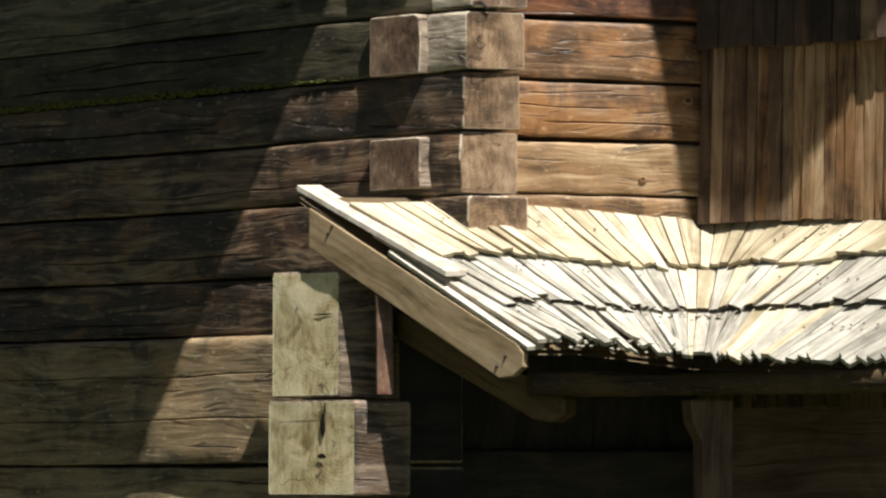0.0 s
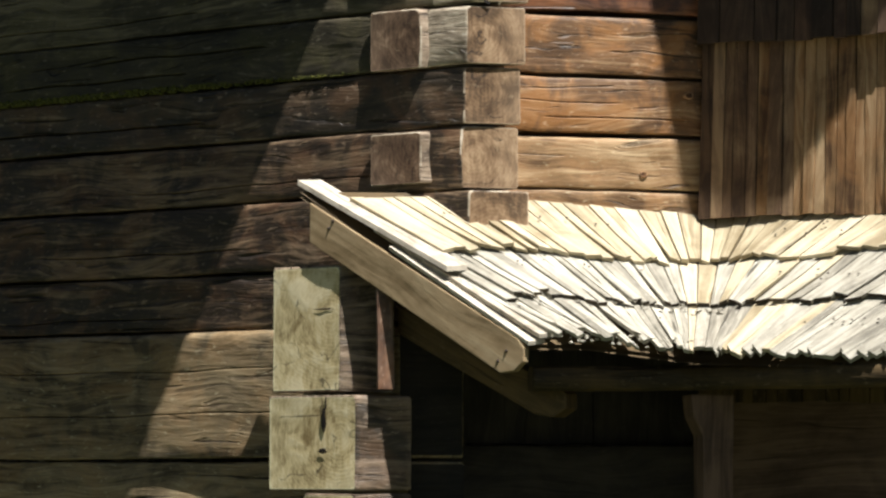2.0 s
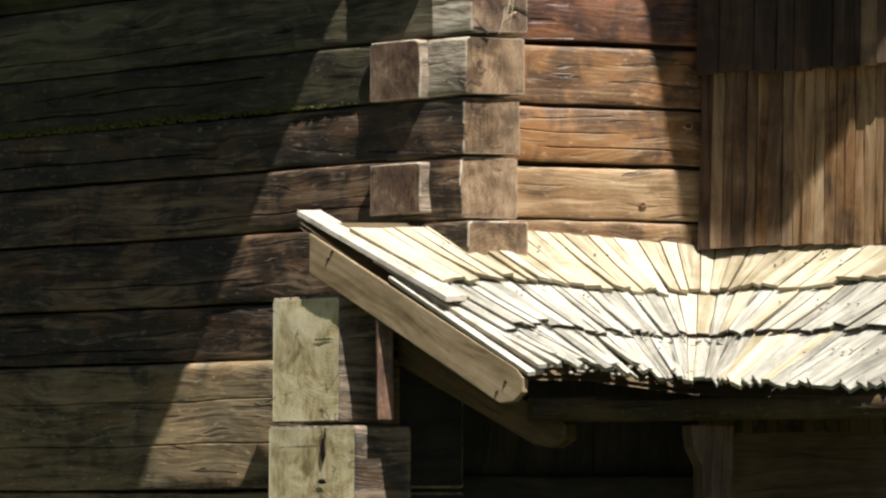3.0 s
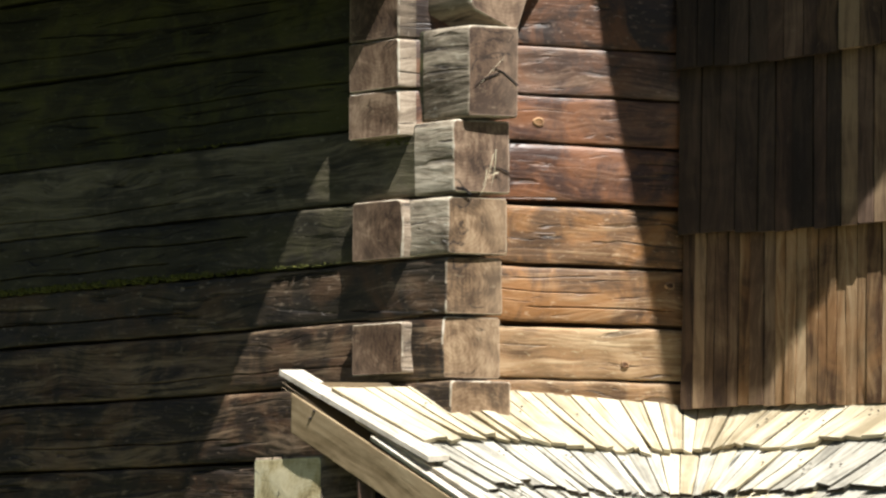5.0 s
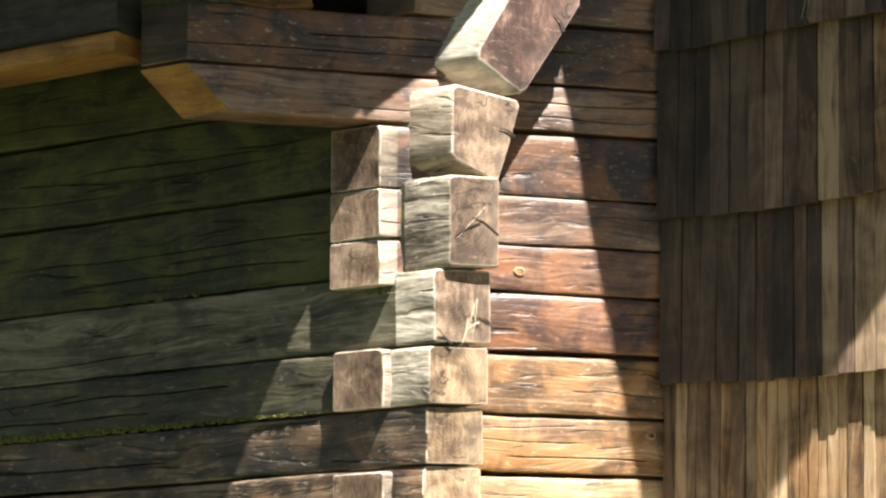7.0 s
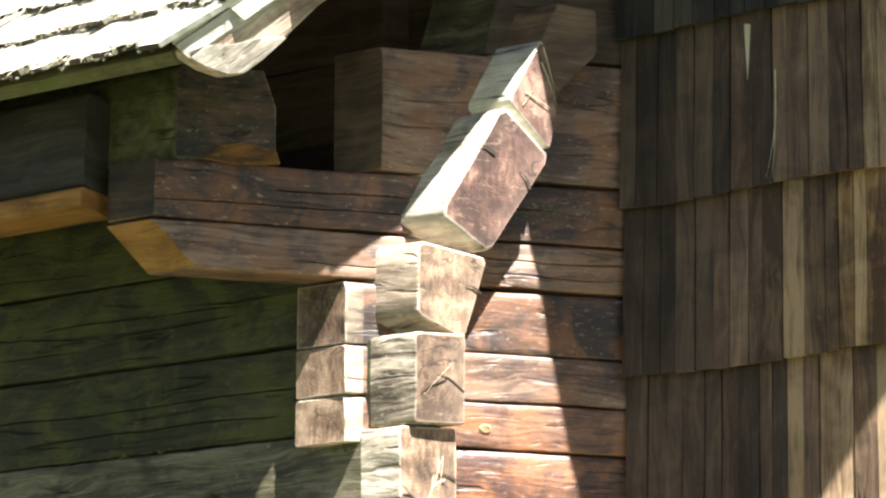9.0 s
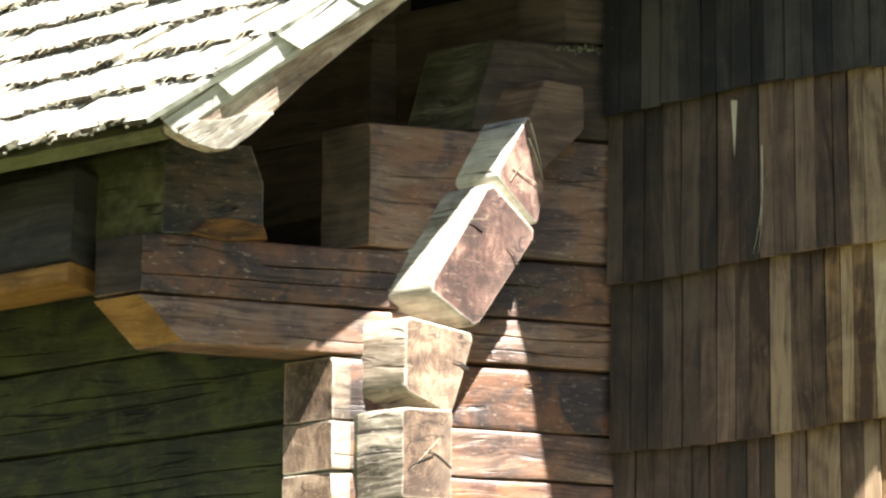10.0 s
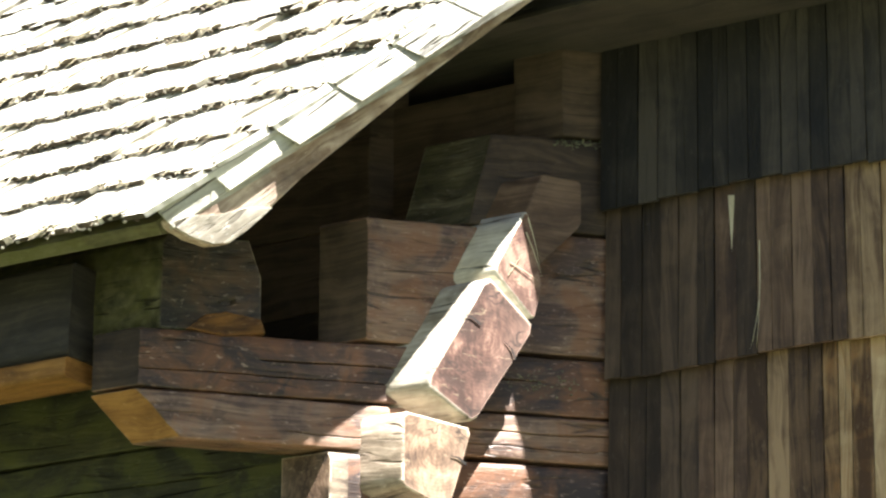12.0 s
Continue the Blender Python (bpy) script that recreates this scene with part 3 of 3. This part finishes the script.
# pale slab laid on the verge board's tip to paint it sunlit
sun_tip = [on_roof(0.30 * h - 0.007, b, h) for b, h in ((-0.015, -0.03), (-0.025, -0.06), (-0.005, -0.13), (0.035, -0.205), (0.08, -0.24), (0.16, -0.24), (0.27, -0.225), (0.20, -0.16), (0.12, -0.12), (0.04, -0.05))]
prism("verge_end", sun_tip, ALONG, 0.012, M_SUNPALE, main_roof, 0.003, RISE)
prism("eave_board", [on_roof(0.05, b, h) for b, h in ((-0.03, -0.01), (-0.03, -0.075), (0.02, -0.10), (0.16, -0.10), (0.16, -0.01))], ALONG, 4.4, M_MOSSY, main_roof, 0.004, ALONG)
rng = random.Random(9)
far_shingles = bmesh.new()
for k in range(16):
    b0 = 0.262 * k - 0.05
    a = 0.0
    while a < 5.6:
        w = rng.uniform(0.07, 0.13)
        lo = b0 + rng.uniform(-0.010, 0.010) + 0.024 * noise.noise(Vector((a * 2.5, k * 3.1, 0))) + 0.016 * noise.noise(Vector((a * 9, k * 5.3, 4)))
        if rng.random() < 0.10:
            lo += rng.uniform(0.015, 0.05)
        hi = lo + 0.39
        lift = 0.046 + rng.uniform(-0.010, 0.008)
        x0, x1 = a - 0.002, a + w + 0.003
        if a == 0.0:
            x0 = -0.010
            lo -= 0.03
        board("roof_shingle", [on_roof(x0, hi, 0.0), on_roof(x1, hi, 0.0), on_roof(x1, lo, lift), on_roof(x0, lo + rng.uniform(-0.006, 0.006), lift)],
              0.016 + rng.uniform(0, 0.020), M_WORN, main_roof, ROOF_UP, rng.uniform(-0.004, 0.004), None if k < 9 and a < 0.9 + 0.42 * k else far_shingles, M_BUTT)
        a += w
tagged(finish(far_shingles, "roof_shingles", [M_WORN, M_BUTT], main_roof), kind="stuff")

# ---- the eaves over the shingled wall ----
nave_roof = holder("nave_roof", "shade-dark overhanging eaves above the shingled wall", "roof", "structure")
# eave line turned off the wall's direction to place its shadow edge
e0, e1 = Vector((-0.2, 0.707, 6.62)), Vector((2.21, -1.92, 6.62))
inward = Vector((0.70711, 0.70711, 1.1))
# unseen end, skewed only to shape the sunlit edge on the shingles
skew = -ALONG * 4.5
# slab and soffit are near-black: their shade is in the colour
prism("eave_slab", [e0, e1, e1 + inward * 3.0 + skew, e0 + inward * 3.0], UP, 0.09, M_SHADED, nave_roof, 0.0, ALONG)
prism("soffit_board", [e0 - OUT * 0.02 - UP * 0.01, e1 - OUT * 0.02 - UP * 0.01, e1 - OUT * 0.78 - ALONG * 1.06 - UP * 0.01, e0 - OUT * 0.78 - UP * 0.01], UP, 0.02, M_SHADED, nave_roof, 0.0, ALONG)
prism("roof_back", [e0 + inward * 3.0, e1 + inward * 3.0 + skew, e1 + inward * 3.0 + skew + Vector((2.5, 2.5, -3)), e0 + inward * 3.0 + Vector((2.5, 2.5, -3))], UP, 0.09, M_BEAM, nave_roof, 0.0, ALONG)

# ---- the low skirt roof round the inner corner ----
skirt = holder("skirt_roof", "low lean-to roof of pale fanned riven shingles", "roof", "structure")
BIS = Vector((-0.38268, -0.92388, 0))


def mirror(p):
    r = Vector((p.x - 1.25, p.y, 0))
    m = BIS * (2 * r.dot(BIS)) - r
    return Vector((1.25 + m.x, m.y, p.z))


def skirt_at(s, f, h=0.0):
    """s: -1 at the barge board, 0 at the valley, +1 the same length along the shingled wall; f: 0 at the wall, 1 at the eave."""
    q = abs(s)
    top = Vector((1.25 - 1.77 * q, -0.02 + (0.13 * q ** 3 if s < 0 else 0.0), 2.69 + (0.10 * min(1, q * 1.6) if s < 0 else 0.03 * min(1, q * 2))))
    low = Vector((0.945 - 0.665 * q, -0.70 + 0.055 * q, 2.07 + (0.055 * min(1, q * 1.5) if s < 0 else -0.03 * q)))
    p = top.lerp(low, f)
    p.z += h - 0.03 * math.sin(f * math.pi) * (1 - 0.6 * min(1, q))
    return mirror(p) if s > 0 else p


rng = random.Random(21)
for k, (f0, f1, fan, count, mat) in enumerate(((0.58, 1.02, 0.0, 16, M_WORN), (0.28, 0.65, 0.13, 17, M_WORN), (-0.03, 0.33, 0.14, 17, M_PALE))):
    s = -0.92
    while s < 1.45:
        w = rng.uniform(0.7, 1.35) / count * (0.62 if s < -0.25 else 0.9)
        q = max(0.0, -s)
        end = f1 + fan * q + rng.uniform(-0.018, 0.018) + (rng.uniform(-0.05, 0.03) if k == 0 and s < -0.2 else 0)
        lift = 0.036 + rng.uniform(-0.004, 0.012) + (0.012 if s < -0.6 else 0)
        tilt = rng.uniform(-0.008, 0.008) + (0.010 if s > 0.05 and k == 0 else 0)
        m = M_PALE if (k < 2 and -0.12 < s < 0.5 and rng.random() < 0.5) else mat
        g = min(0.10 * w, 0.003)

        def swept(v):
            """The foot of a shingle whose head is at v: they sweep in towards the valley."""
            e = min(1.0, abs(v) / 0.3) * (1.0 - 0.75 * min(1.0, max(0.0, (abs(v) - 0.45) / 0.45)))
            return v - math.copysign(0.115 * e, v)

        board("roof_shingle", [skirt_at(s, f0 + fan * q * 0.6, 0.004), skirt_at(s + w - g, f0 + fan * q * 0.6, 0.004), skirt_at(swept(s + w) - g, end, lift - tilt), skirt_at(swept(s), end + rng.uniform(-0.01, 0.01), lift + tilt)],
              0.014 + rng.uniform(0, 0.006), m, skirt, Vector((-0.2, -0.5, 0.84)), rng.uniform(-0.012, 0.002), None, M_BUTT if k == 1 else None)
        s += w
# layer added beneath to stop sun leaking between the shingles
deck = bmesh.new()
grid = [[[deck.verts.new(skirt_at(-1.0 + 0.07 * i, f, h)) for f in (-0.03, 0.2, 0.4, 0.6, 0.8, 0.985)] for i in range(36)] for h in (-0.008, -0.03)]
for i in range(35):
    for j in range(5):
        for lay in grid:
            deck.faces.new((lay[i][j], lay[i + 1][j], lay[i + 1][j + 1], lay[i][j + 1]))
bmesh.ops.recalc_face_normals(deck, faces=deck.faces)
finish(deck, "sheathing", M_BEAM, skirt)
D_OUT = -ALONG
B0 = Vector((-0.483, 0.116, 0))


def barge_pt(d, z, side=0.0):
    return B0 + D_OUT * d + OUT * side + UP * z


outline = [barge_pt(0, 2.755), barge_pt(1.02, 2.15), barge_pt(1.054, 2.11), barge_pt(1.05, 2.055), barge_pt(1.005, 2.018), barge_pt(0.94, 2.012), barge_pt(0.0, 2.586)]
prism("barge_board", outline, OUT, 0.04, M_BARGE, skirt, 0.004, D_OUT * 1.0 + UP * -0.6)
board("cover_board", [barge_pt(-0.07, 2.835, 0.03), barge_pt(-0.03, 2.845, -0.09), barge_pt(0.72, 2.445, -0.07), barge_pt(0.68, 2.435, 0.03)], 0.022, M_SUNPALE, skirt, Vector((0, 0, 1)))
board("cover_board", [barge_pt(0.40, 2.535, 0.035), barge_pt(0.42, 2.55, -0.05), barge_pt(1.10, 2.13, -0.05), barge_pt(1.07, 2.12, 0.035)], 0.018, M_SUNPALE, skirt, Vector((-0.1, -0.3, 0.9)))
board("cover_board", [barge_pt(0.30, 2.62, 0.0), barge_pt(0.32, 2.63, -0.10), barge_pt(1.13, 2.16, -0.10), barge_pt(1.10, 2.15, 0.0)], 0.018, M_SUNPALE, skirt, Vector((-0.1, -0.3, 0.9)))


def beam(name, a, b, w, h, mat, label, seed):
    u = (b - a).normalized()
    side = u.cross(UP).normalized()
    return tagged(timber(name, Vector((a.x, a.y, 0)), u, side, (b - a).length, section(-w / 2, w / 2, a.z - h / 2, a.z + h / 2, 0.015), [mat, mat], None, seed), label, "beam", kind="structure")


VAL = Vector((0.98, -0.56, 1.995))
beam("eave_beam", Vector((0.30, -0.50, 1.995)), VAL, 0.12, 0.10, M_BEAM, "brown eave beam under the skirt roof", 401)
beam("eave_beam", VAL, VAL + D_OUT * 2.0, 0.12, 0.10, M_BEAM, "brown eave beam under the skirt roof", 402)
tail = [(0.35, 2.32), (1.12, 1.97), (1.17, 1.93), (1.17, 1.87), (1.11, 1.835), (1.02, 1.85), (0.35, 2.2)]
prism("rafter", [barge_pt(d - 0.06, z, -0.30) for d, z in tail], OUT, 0.10, M_BEAM, skirt, 0.008, D_OUT - UP * 0.5)

# a turned-back post with a short brace under the valley
post = holder("post", "dark brown timber post under the skirt roof", "post")
shaft = [(0.955, 0.0), (0.955, 1.80), (0.915, 1.88), (0.905, 1.97), (1.095, 1.97), (1.09, 1.86), (1.085, 1.70), (1.085, 0.0)]
prism("shaft", [(x + 0.06, -0.58, z - 0.04) for x, z in shaft], Vector((0, 1, 0)), 0.13, M_SHAKE, post, 0.008, UP)

# ---- small things ----
def nail(bm, place, nrm, size=0.005):
    side = nrm.cross(UP).normalized()
    up = side.cross(nrm)
    ring = [bm.verts.new(place + (side * math.cos(k * math.pi / 3) + up * math.sin(k * math.pi / 3)) * size) for k in range(6)]
    tip = bm.verts.new(place + nrm * size * 0.8)
    for k in range(6):
        bm.faces.new((ring[k], ring[(k + 1) % 6], tip))


iron = Nodes("rusted_iron")
iron_noise = iron.noise(iron.add("ShaderNodeNewGeometry").outputs["Position"], 200.0)
M_IRON = iron.finish(iron.ramp(iron_noise, (0.3, (0.012, 0.009, 0.008)), (0.7, (0.05, 0.028, 0.018))), 0.8, iron_noise, 0.2)
rng = random.Random(33)
bm = bmesh.new()
SK_N = Vector((-0.25, -0.6, 0.76)).normalized()
for k in range(56):
    nail(bm, skirt_at(rng.choice((-1, 1, 1)) * rng.uniform(0.18, 0.9), rng.choice((0.17, 0.20, 0.48, 0.52, 0.82)) + rng.uniform(-0.02, 0.02), 0.062), SK_N, 0.006)
tagged(finish(bm, "nails", M_IRON, skirt), kind="stuff")
bm = bmesh.new()
for k in range(60):
    z = rng.choice((2.82, 2.86, 3.6, 4.42, 4.38, 5.15, 5.2)) + rng.uniform(-0.02, 0.02)
    lift = 0.052 - 0.045 * ((z - 2.72) % 0.765) / 0.8
    nail(bm, CORNER - ALONG * rng.uniform(0.05, 1.4) + OUT * (lift + 0.022) + UP * z, OUT, 0.006)
for d, z in ((0.10, 2.64), (0.12, 2.67), (0.93, 2.06), (0.97, 2.10)):
    nail(bm, barge_pt(d, z, 0.041), OUT, 0.008)
tagged(finish(bm, "nails", M_IRON, shingle_wall), kind="stuff")


def blade(bm, root, tip, width, bend):
    """A dry stalk: a thin three-sided taper that bends on its way."""
    way = tip - root
    side = way.cross(Vector((0.3, -0.9, 0.2))).normalized()
    third = way.cross(side).normalized()
    rings = []
    for f in (0.0, 0.4, 0.75, 1.0):
        c = root + way * f + bend * math.sin(f * 2.2)
        w = width * (1.0 - 0.8 * f)
        rings.append([bm.verts.new(c + side * w), bm.verts.new(c - side * w * 0.5 + third * w), bm.verts.new(c - side * w * 0.5 - third * w)])
    for a, b in zip(rings, rings[1:]):
        for i in range(3):
            j = (i + 1) % 3
            bm.faces.new((a[i], a[j], b[j], b[i]))


# dry grass caught under the butts of the roof shingles
bm = bmesh.new()
rng = random.Random(41)
for k in range(2300):
    course = rng.randrange(0, 9)
    a = rng.uniform(0.0, 3.2)
    root = on_roof(a, 0.262 * course - 0.03 + rng.uniform(0.0, 0.05), 0.086)
    tip = root + ALONG * rng.uniform(-0.05, 0.05) + RISE * rng.uniform(-0.11, 0.0) + ROOF_UP * rng.uniform(-0.035, 0.0)
    blade(bm, root, tip, rng.uniform(0.0018, 0.0036), ROOF_UP * rng.uniform(0.0, 0.014) + ALONG * rng.uniform(-0.012, 0.012))
tagged(finish(bm, "dry_grass", M_STRAW), "pale dry grass caught on the roof shingles", "grass", kind="stuff")

# dark crumbs and lichen along the butts
rng = random.Random(47)


def clump(bm, c, size):
    got = bmesh.ops.create_icosphere(bm, subdivisions=1, radius=size)
    for w in got["verts"]:
        w.co *= 1 + 0.5 * noise.noise(w.co * 90 + c * 30)
        w.co.z *= 0.55
        w.co += c


bm = bmesh.new()
for k in range(520):
    course = rng.randrange(0, 9)
    clump(bm, on_roof(rng.uniform(0.0, 3.2), 0.262 * course - 0.062 + rng.uniform(-0.014, 0.01), rng.uniform(0.03, 0.062)), rng.uniform(0.006, 0.017))
tagged(finish(bm, "crumbs", M_BUTT, main_roof), kind="stuff")
bm = bmesh.new()
for k in range(900):
    course = rng.randrange(0, 9)
    clump(bm, on_roof(rng.uniform(0.0, 3.2), 0.262 * course - 0.055 + rng.uniform(-0.02, 0.02), rng.uniform(0.035, 0.08)), rng.uniform(0.005, 0.015))
tagged(finish(bm, "lichen", M_WORN, main_roof), kind="stuff")
bm = bmesh.new()
for k in range(200):
    q = rng.uniform(-0.85, 0.1)
    clump(bm, skirt_at(q, rng.choice((0.68, 0.70, 0.95, 0.98)) + 0.1 * max(0, -q) * 0.5 + rng.uniform(-0.03, 0.03), rng.uniform(0.03, 0.05)), rng.uniform(0.004, 0.011))
tagged(finish(bm, "crumbs", M_WORN, skirt), kind="stuff")

# moss in the joint of the side wall
moss = Nodes("yellow_green_moss")
moss_noise = moss.noise(moss.add("ShaderNodeNewGeometry").outputs["Position"], 60.0, 5)
M_MOSS = moss.finish(moss.ramp(moss_noise, (0.3, (0.035, 0.042, 0.008)), (0.5, (0.10, 0.105, 0.018)), (0.7, (0.18, 0.17, 0.035))), 0.95, moss_noise, 1.0, 0.01)
bm = bmesh.new()
rng = random.Random(43)


for k in range(900):
    s = 0.36 + 2.1 * rng.random() ** 0.8
    thick = 0.3 + 0.7 * min(1.0, s / 1.4)
    clump(bm, at(s, 0.004 + rng.uniform(-0.006, 0.006), 3.341 + rng.uniform(-0.006, 0.022) * thick), rng.uniform(0.006, 0.014) * thick)
for k in range(26):
    clump(bm, at(rng.uniform(0.9, 1.5), 0.006, 3.935 + rng.uniform(-0.008, 0.008)), rng.uniform(0.005, 0.011))
for k in range(40):
    clump(bm, at(rng.uniform(0.02, 0.16), 0.002, 3.90 + rng.uniform(-0.06, 0.02)), rng.uniform(0.004, 0.010))
tagged(finish(bm, "moss", M_MOSS, None, True), "yellow-green moss in a joint of the log wall", "moss", kind="stuff")

# grey-green lichen on the logs beside the fanned ends
lichen = Nodes("grey_green_lichen")
lichen_noise = lichen.noise(lichen.add("ShaderNodeNewGeometry").outputs["Position"], 80.0, 5)
M_LICHEN = lichen.finish(lichen.ramp(lichen_noise, (0.3, (0.06, 0.065, 0.04)), (0.5, (0.15, 0.15, 0.09)), (0.7, (0.26, 0.25, 0.16))), 0.95, lichen_noise, 1.0, 0.01)
bm = bmesh.new()
rng = random.Random(51)
for k in range(150):
    clump(bm, Vector((rng.gauss(0.88, 0.10), 0.002 + rng.uniform(-0.004, 0.002), rng.gauss(4.98, 0.035))), rng.uniform(0.003, 0.009))
for k in range(60):
    clump(bm, Vector((rng.uniform(0.97, 1.20), -0.002, 6.14 + rng.gauss(0, 0.012))), rng.uniform(0.004, 0.010))
tagged(finish(bm, "lichen", M_LICHEN, None, True), "grey-green lichen crust on the sheltered logs", "lichen", kind="stuff")

# a torn pale splinter and a hanging fibre on the shingled wall
def wall_pt(s, z, out):
    return CORNER - ALONG * s + OUT * out + UP * z


bm = bmesh.new()
blade(bm, wall_pt(0.615, 5.775, 0.034), wall_pt(0.622, 5.42, 0.05), 0.016, Vector((0, 0, 0)))
tagged(finish(bm, "splinter", M_PALE, shingle_wall), "pale fresh splinter")
bm = bmesh.new()
blade(bm, wall_pt(0.755, 5.53, 0.06), wall_pt(0.717, 5.03, 0.085), 0.0028, -ALONG * 0.02)
blade(bm, wall_pt(0.748, 5.25, 0.07), wall_pt(0.697, 5.03, 0.085), 0.0022, -ALONG * 0.01)
tagged(finish(bm, "dry_stalk", M_STRAW), "thin dry stalk hanging on the shingles", "stalk")
# straw caught on the log ends
bm = bmesh.new()
for dx, dz, ex, ez in ((0.32, 3.78, 0.26, 3.60), (0.33, 3.80, 0.30, 3.62), (0.29, 3.71, 0.25, 3.58), (0.34, 3.70, 0.28, 3.66), (0.36, 4.20, 0.23, 4.05)):
    blade(bm, Vector((dx, -0.178 if dz > 3.9 else -0.150, dz)), Vector((ex, -0.182 if dz > 3.9 else -0.153, ez)), 0.0012 if dz > 3.9 else 0.0026, Vector((0.01, 0, 0.012)))
for dx, dz, ex, ez in ((0.795, 5.69, 0.84, 5.47), (0.785, 5.62, 0.85, 5.41), (0.71, 5.47, 0.83, 5.39), (0.70, 5.41, 0.76, 5.51)):
    blade(bm, Vector((dx, -0.165, dz)), Vector((ex, -0.168, ez)), 0.0032, Vector((0.006, 0, 0.006)))
tagged(finish(bm, "straw", M_STRAW), "a few bright straws caught on the log ends", "straw", kind="stuff")

# drying checks in the log ends: near-black slivers for the shade inside them
M_CHECK = wood("shadowed_split", (0.006, 0.004, 0.003), (0.010, 0.007, 0.005), (0.016, 0.011, 0.008), fleck=0.0)
for x, z, x2, z2, y, w in ((0.49, 5.21, 0.57, 5.17, -0.163, 0.010), (0.68, 5.10, 0.73, 5.02, -0.163, 0.008), (0.43, 4.56, 0.50, 4.525, -0.163, 0.012),
                           (0.30, 4.16, 0.42, 4.08, -0.176, 0.008), (0.22, 4.06, 0.34, 4.13, -0.176, 0.006), (0.15, 3.63, 0.22, 3.60, -0.146, 0.012), (0.30, 3.72, 0.39, 3.70, -0.146, 0.006)):
    bm = bmesh.new()
    a, b = Vector((x, y, z)), Vector((x2, y - 0.001, z2))
    n2 = Vector((z - z2, 0, x2 - x)).normalized()
    m2 = a.lerp(b, 0.45) + n2 * 0.01
    vs = [bm.verts.new(p) for p in (a, m2 + n2 * w * 0.35, b + n2 * w * 0.5, b - n2 * w * 0.5, m2 - n2 * w * 0.35)]
    f = bm.faces.new(vs)
    got = bmesh.ops.extrude_face_region(bm, geom=[f])
    for g in got["geom"]:
        if isinstance(g, bmesh.types.BMVert):
            g.co.y -= 0.002
    bmesh.ops.recalc_face_normals(bm, faces=bm.faces)
    finish(bm, "split", M_CHECK, wall_left)

# round knots standing a little proud of the sunlit logs
M_KNOT = end_grain("amber_knot", (0.05, 0.022, 0.010), (0.19, 0.090, 0.036), (0.42, 0.24, 0.11), 0.8)
for x, z, r in ((0.562, 3.96, 0.022), (1.156, 3.256, 0.018), (0.945, 2.902, 0.015)):
    bm = bmesh.new()
    uvl = bm.loops.layers.uv.new("UVMap")
    loops = [[bm.verts.new((x + 1.3 * r * f * math.cos(a) * (1 + 0.12 * math.sin(3 * a + x * 9)), y, z + r * f * math.sin(a))) for a in (k * math.pi / 7 for k in range(14))]
             for f, y in ((1.0, 0.004), (0.90, -0.006), (0.66, -0.008), (0.56, -0.006), (0.2, -0.007))]
    for a, b in zip(loops, loops[1:]):
        for k in range(14):
            bm.faces.new((a[k], a[(k + 1) % 14], b[(k + 1) % 14], b[k]))
    bm.faces.new(loops[-1])
    for f in bm.faces:
        for loop in f.loops:
            loop[uvl].uv = (loop.vert.co.x - x, loop.vert.co.z - z)
    bmesh.ops.recalc_face_normals(bm, faces=bm.faces)
    finish(bm, "knot", M_KNOT, wall_right, True)

# knots and checks in the two great sill ends
def sill_mark(s, off, z, high, wide):
    bm = bmesh.new()
    ring = [bm.verts.new(at(s + wide * math.sin(k * math.pi / 5) * (1 + 0.3 * math.sin(3 * k)), off, z + high * math.cos(k * math.pi / 5))) for k in range(10)]
    tip = bm.verts.new(at(s + 0.2 * wide, off + 0.002, z))
    for k in range(10):
        bm.faces.new((ring[k], ring[(k + 1) % 10], tip))
    bmesh.ops.recalc_face_normals(bm, faces=bm.faces)
    finish(bm, "split", M_CHECK, wall_right)


sill_mark(0.34, 0.310, 1.83, 0.055, 0.012)
sill_mark(0.345, 0.310, 1.70, 0.012, 0.022)
sill_mark(0.33, 0.310, 1.90, 0.03, 0.004)
sill_mark(0.36, 0.282, 2.30, 0.004, 0.05)

# a narrow red-brown batten against the wall under the skirt roof
tagged(prism("batten", [(-0.262, -0.155, 1.955), (-0.192, -0.155, 1.955), (-0.202, -0.155, 2.345), (-0.268, -0.155, 2.375)], Vector((0, 1, 0)), 0.03, M_RED, None, 0.003, UP),
       "narrow red-brown batten leaning on the sill", "batten")
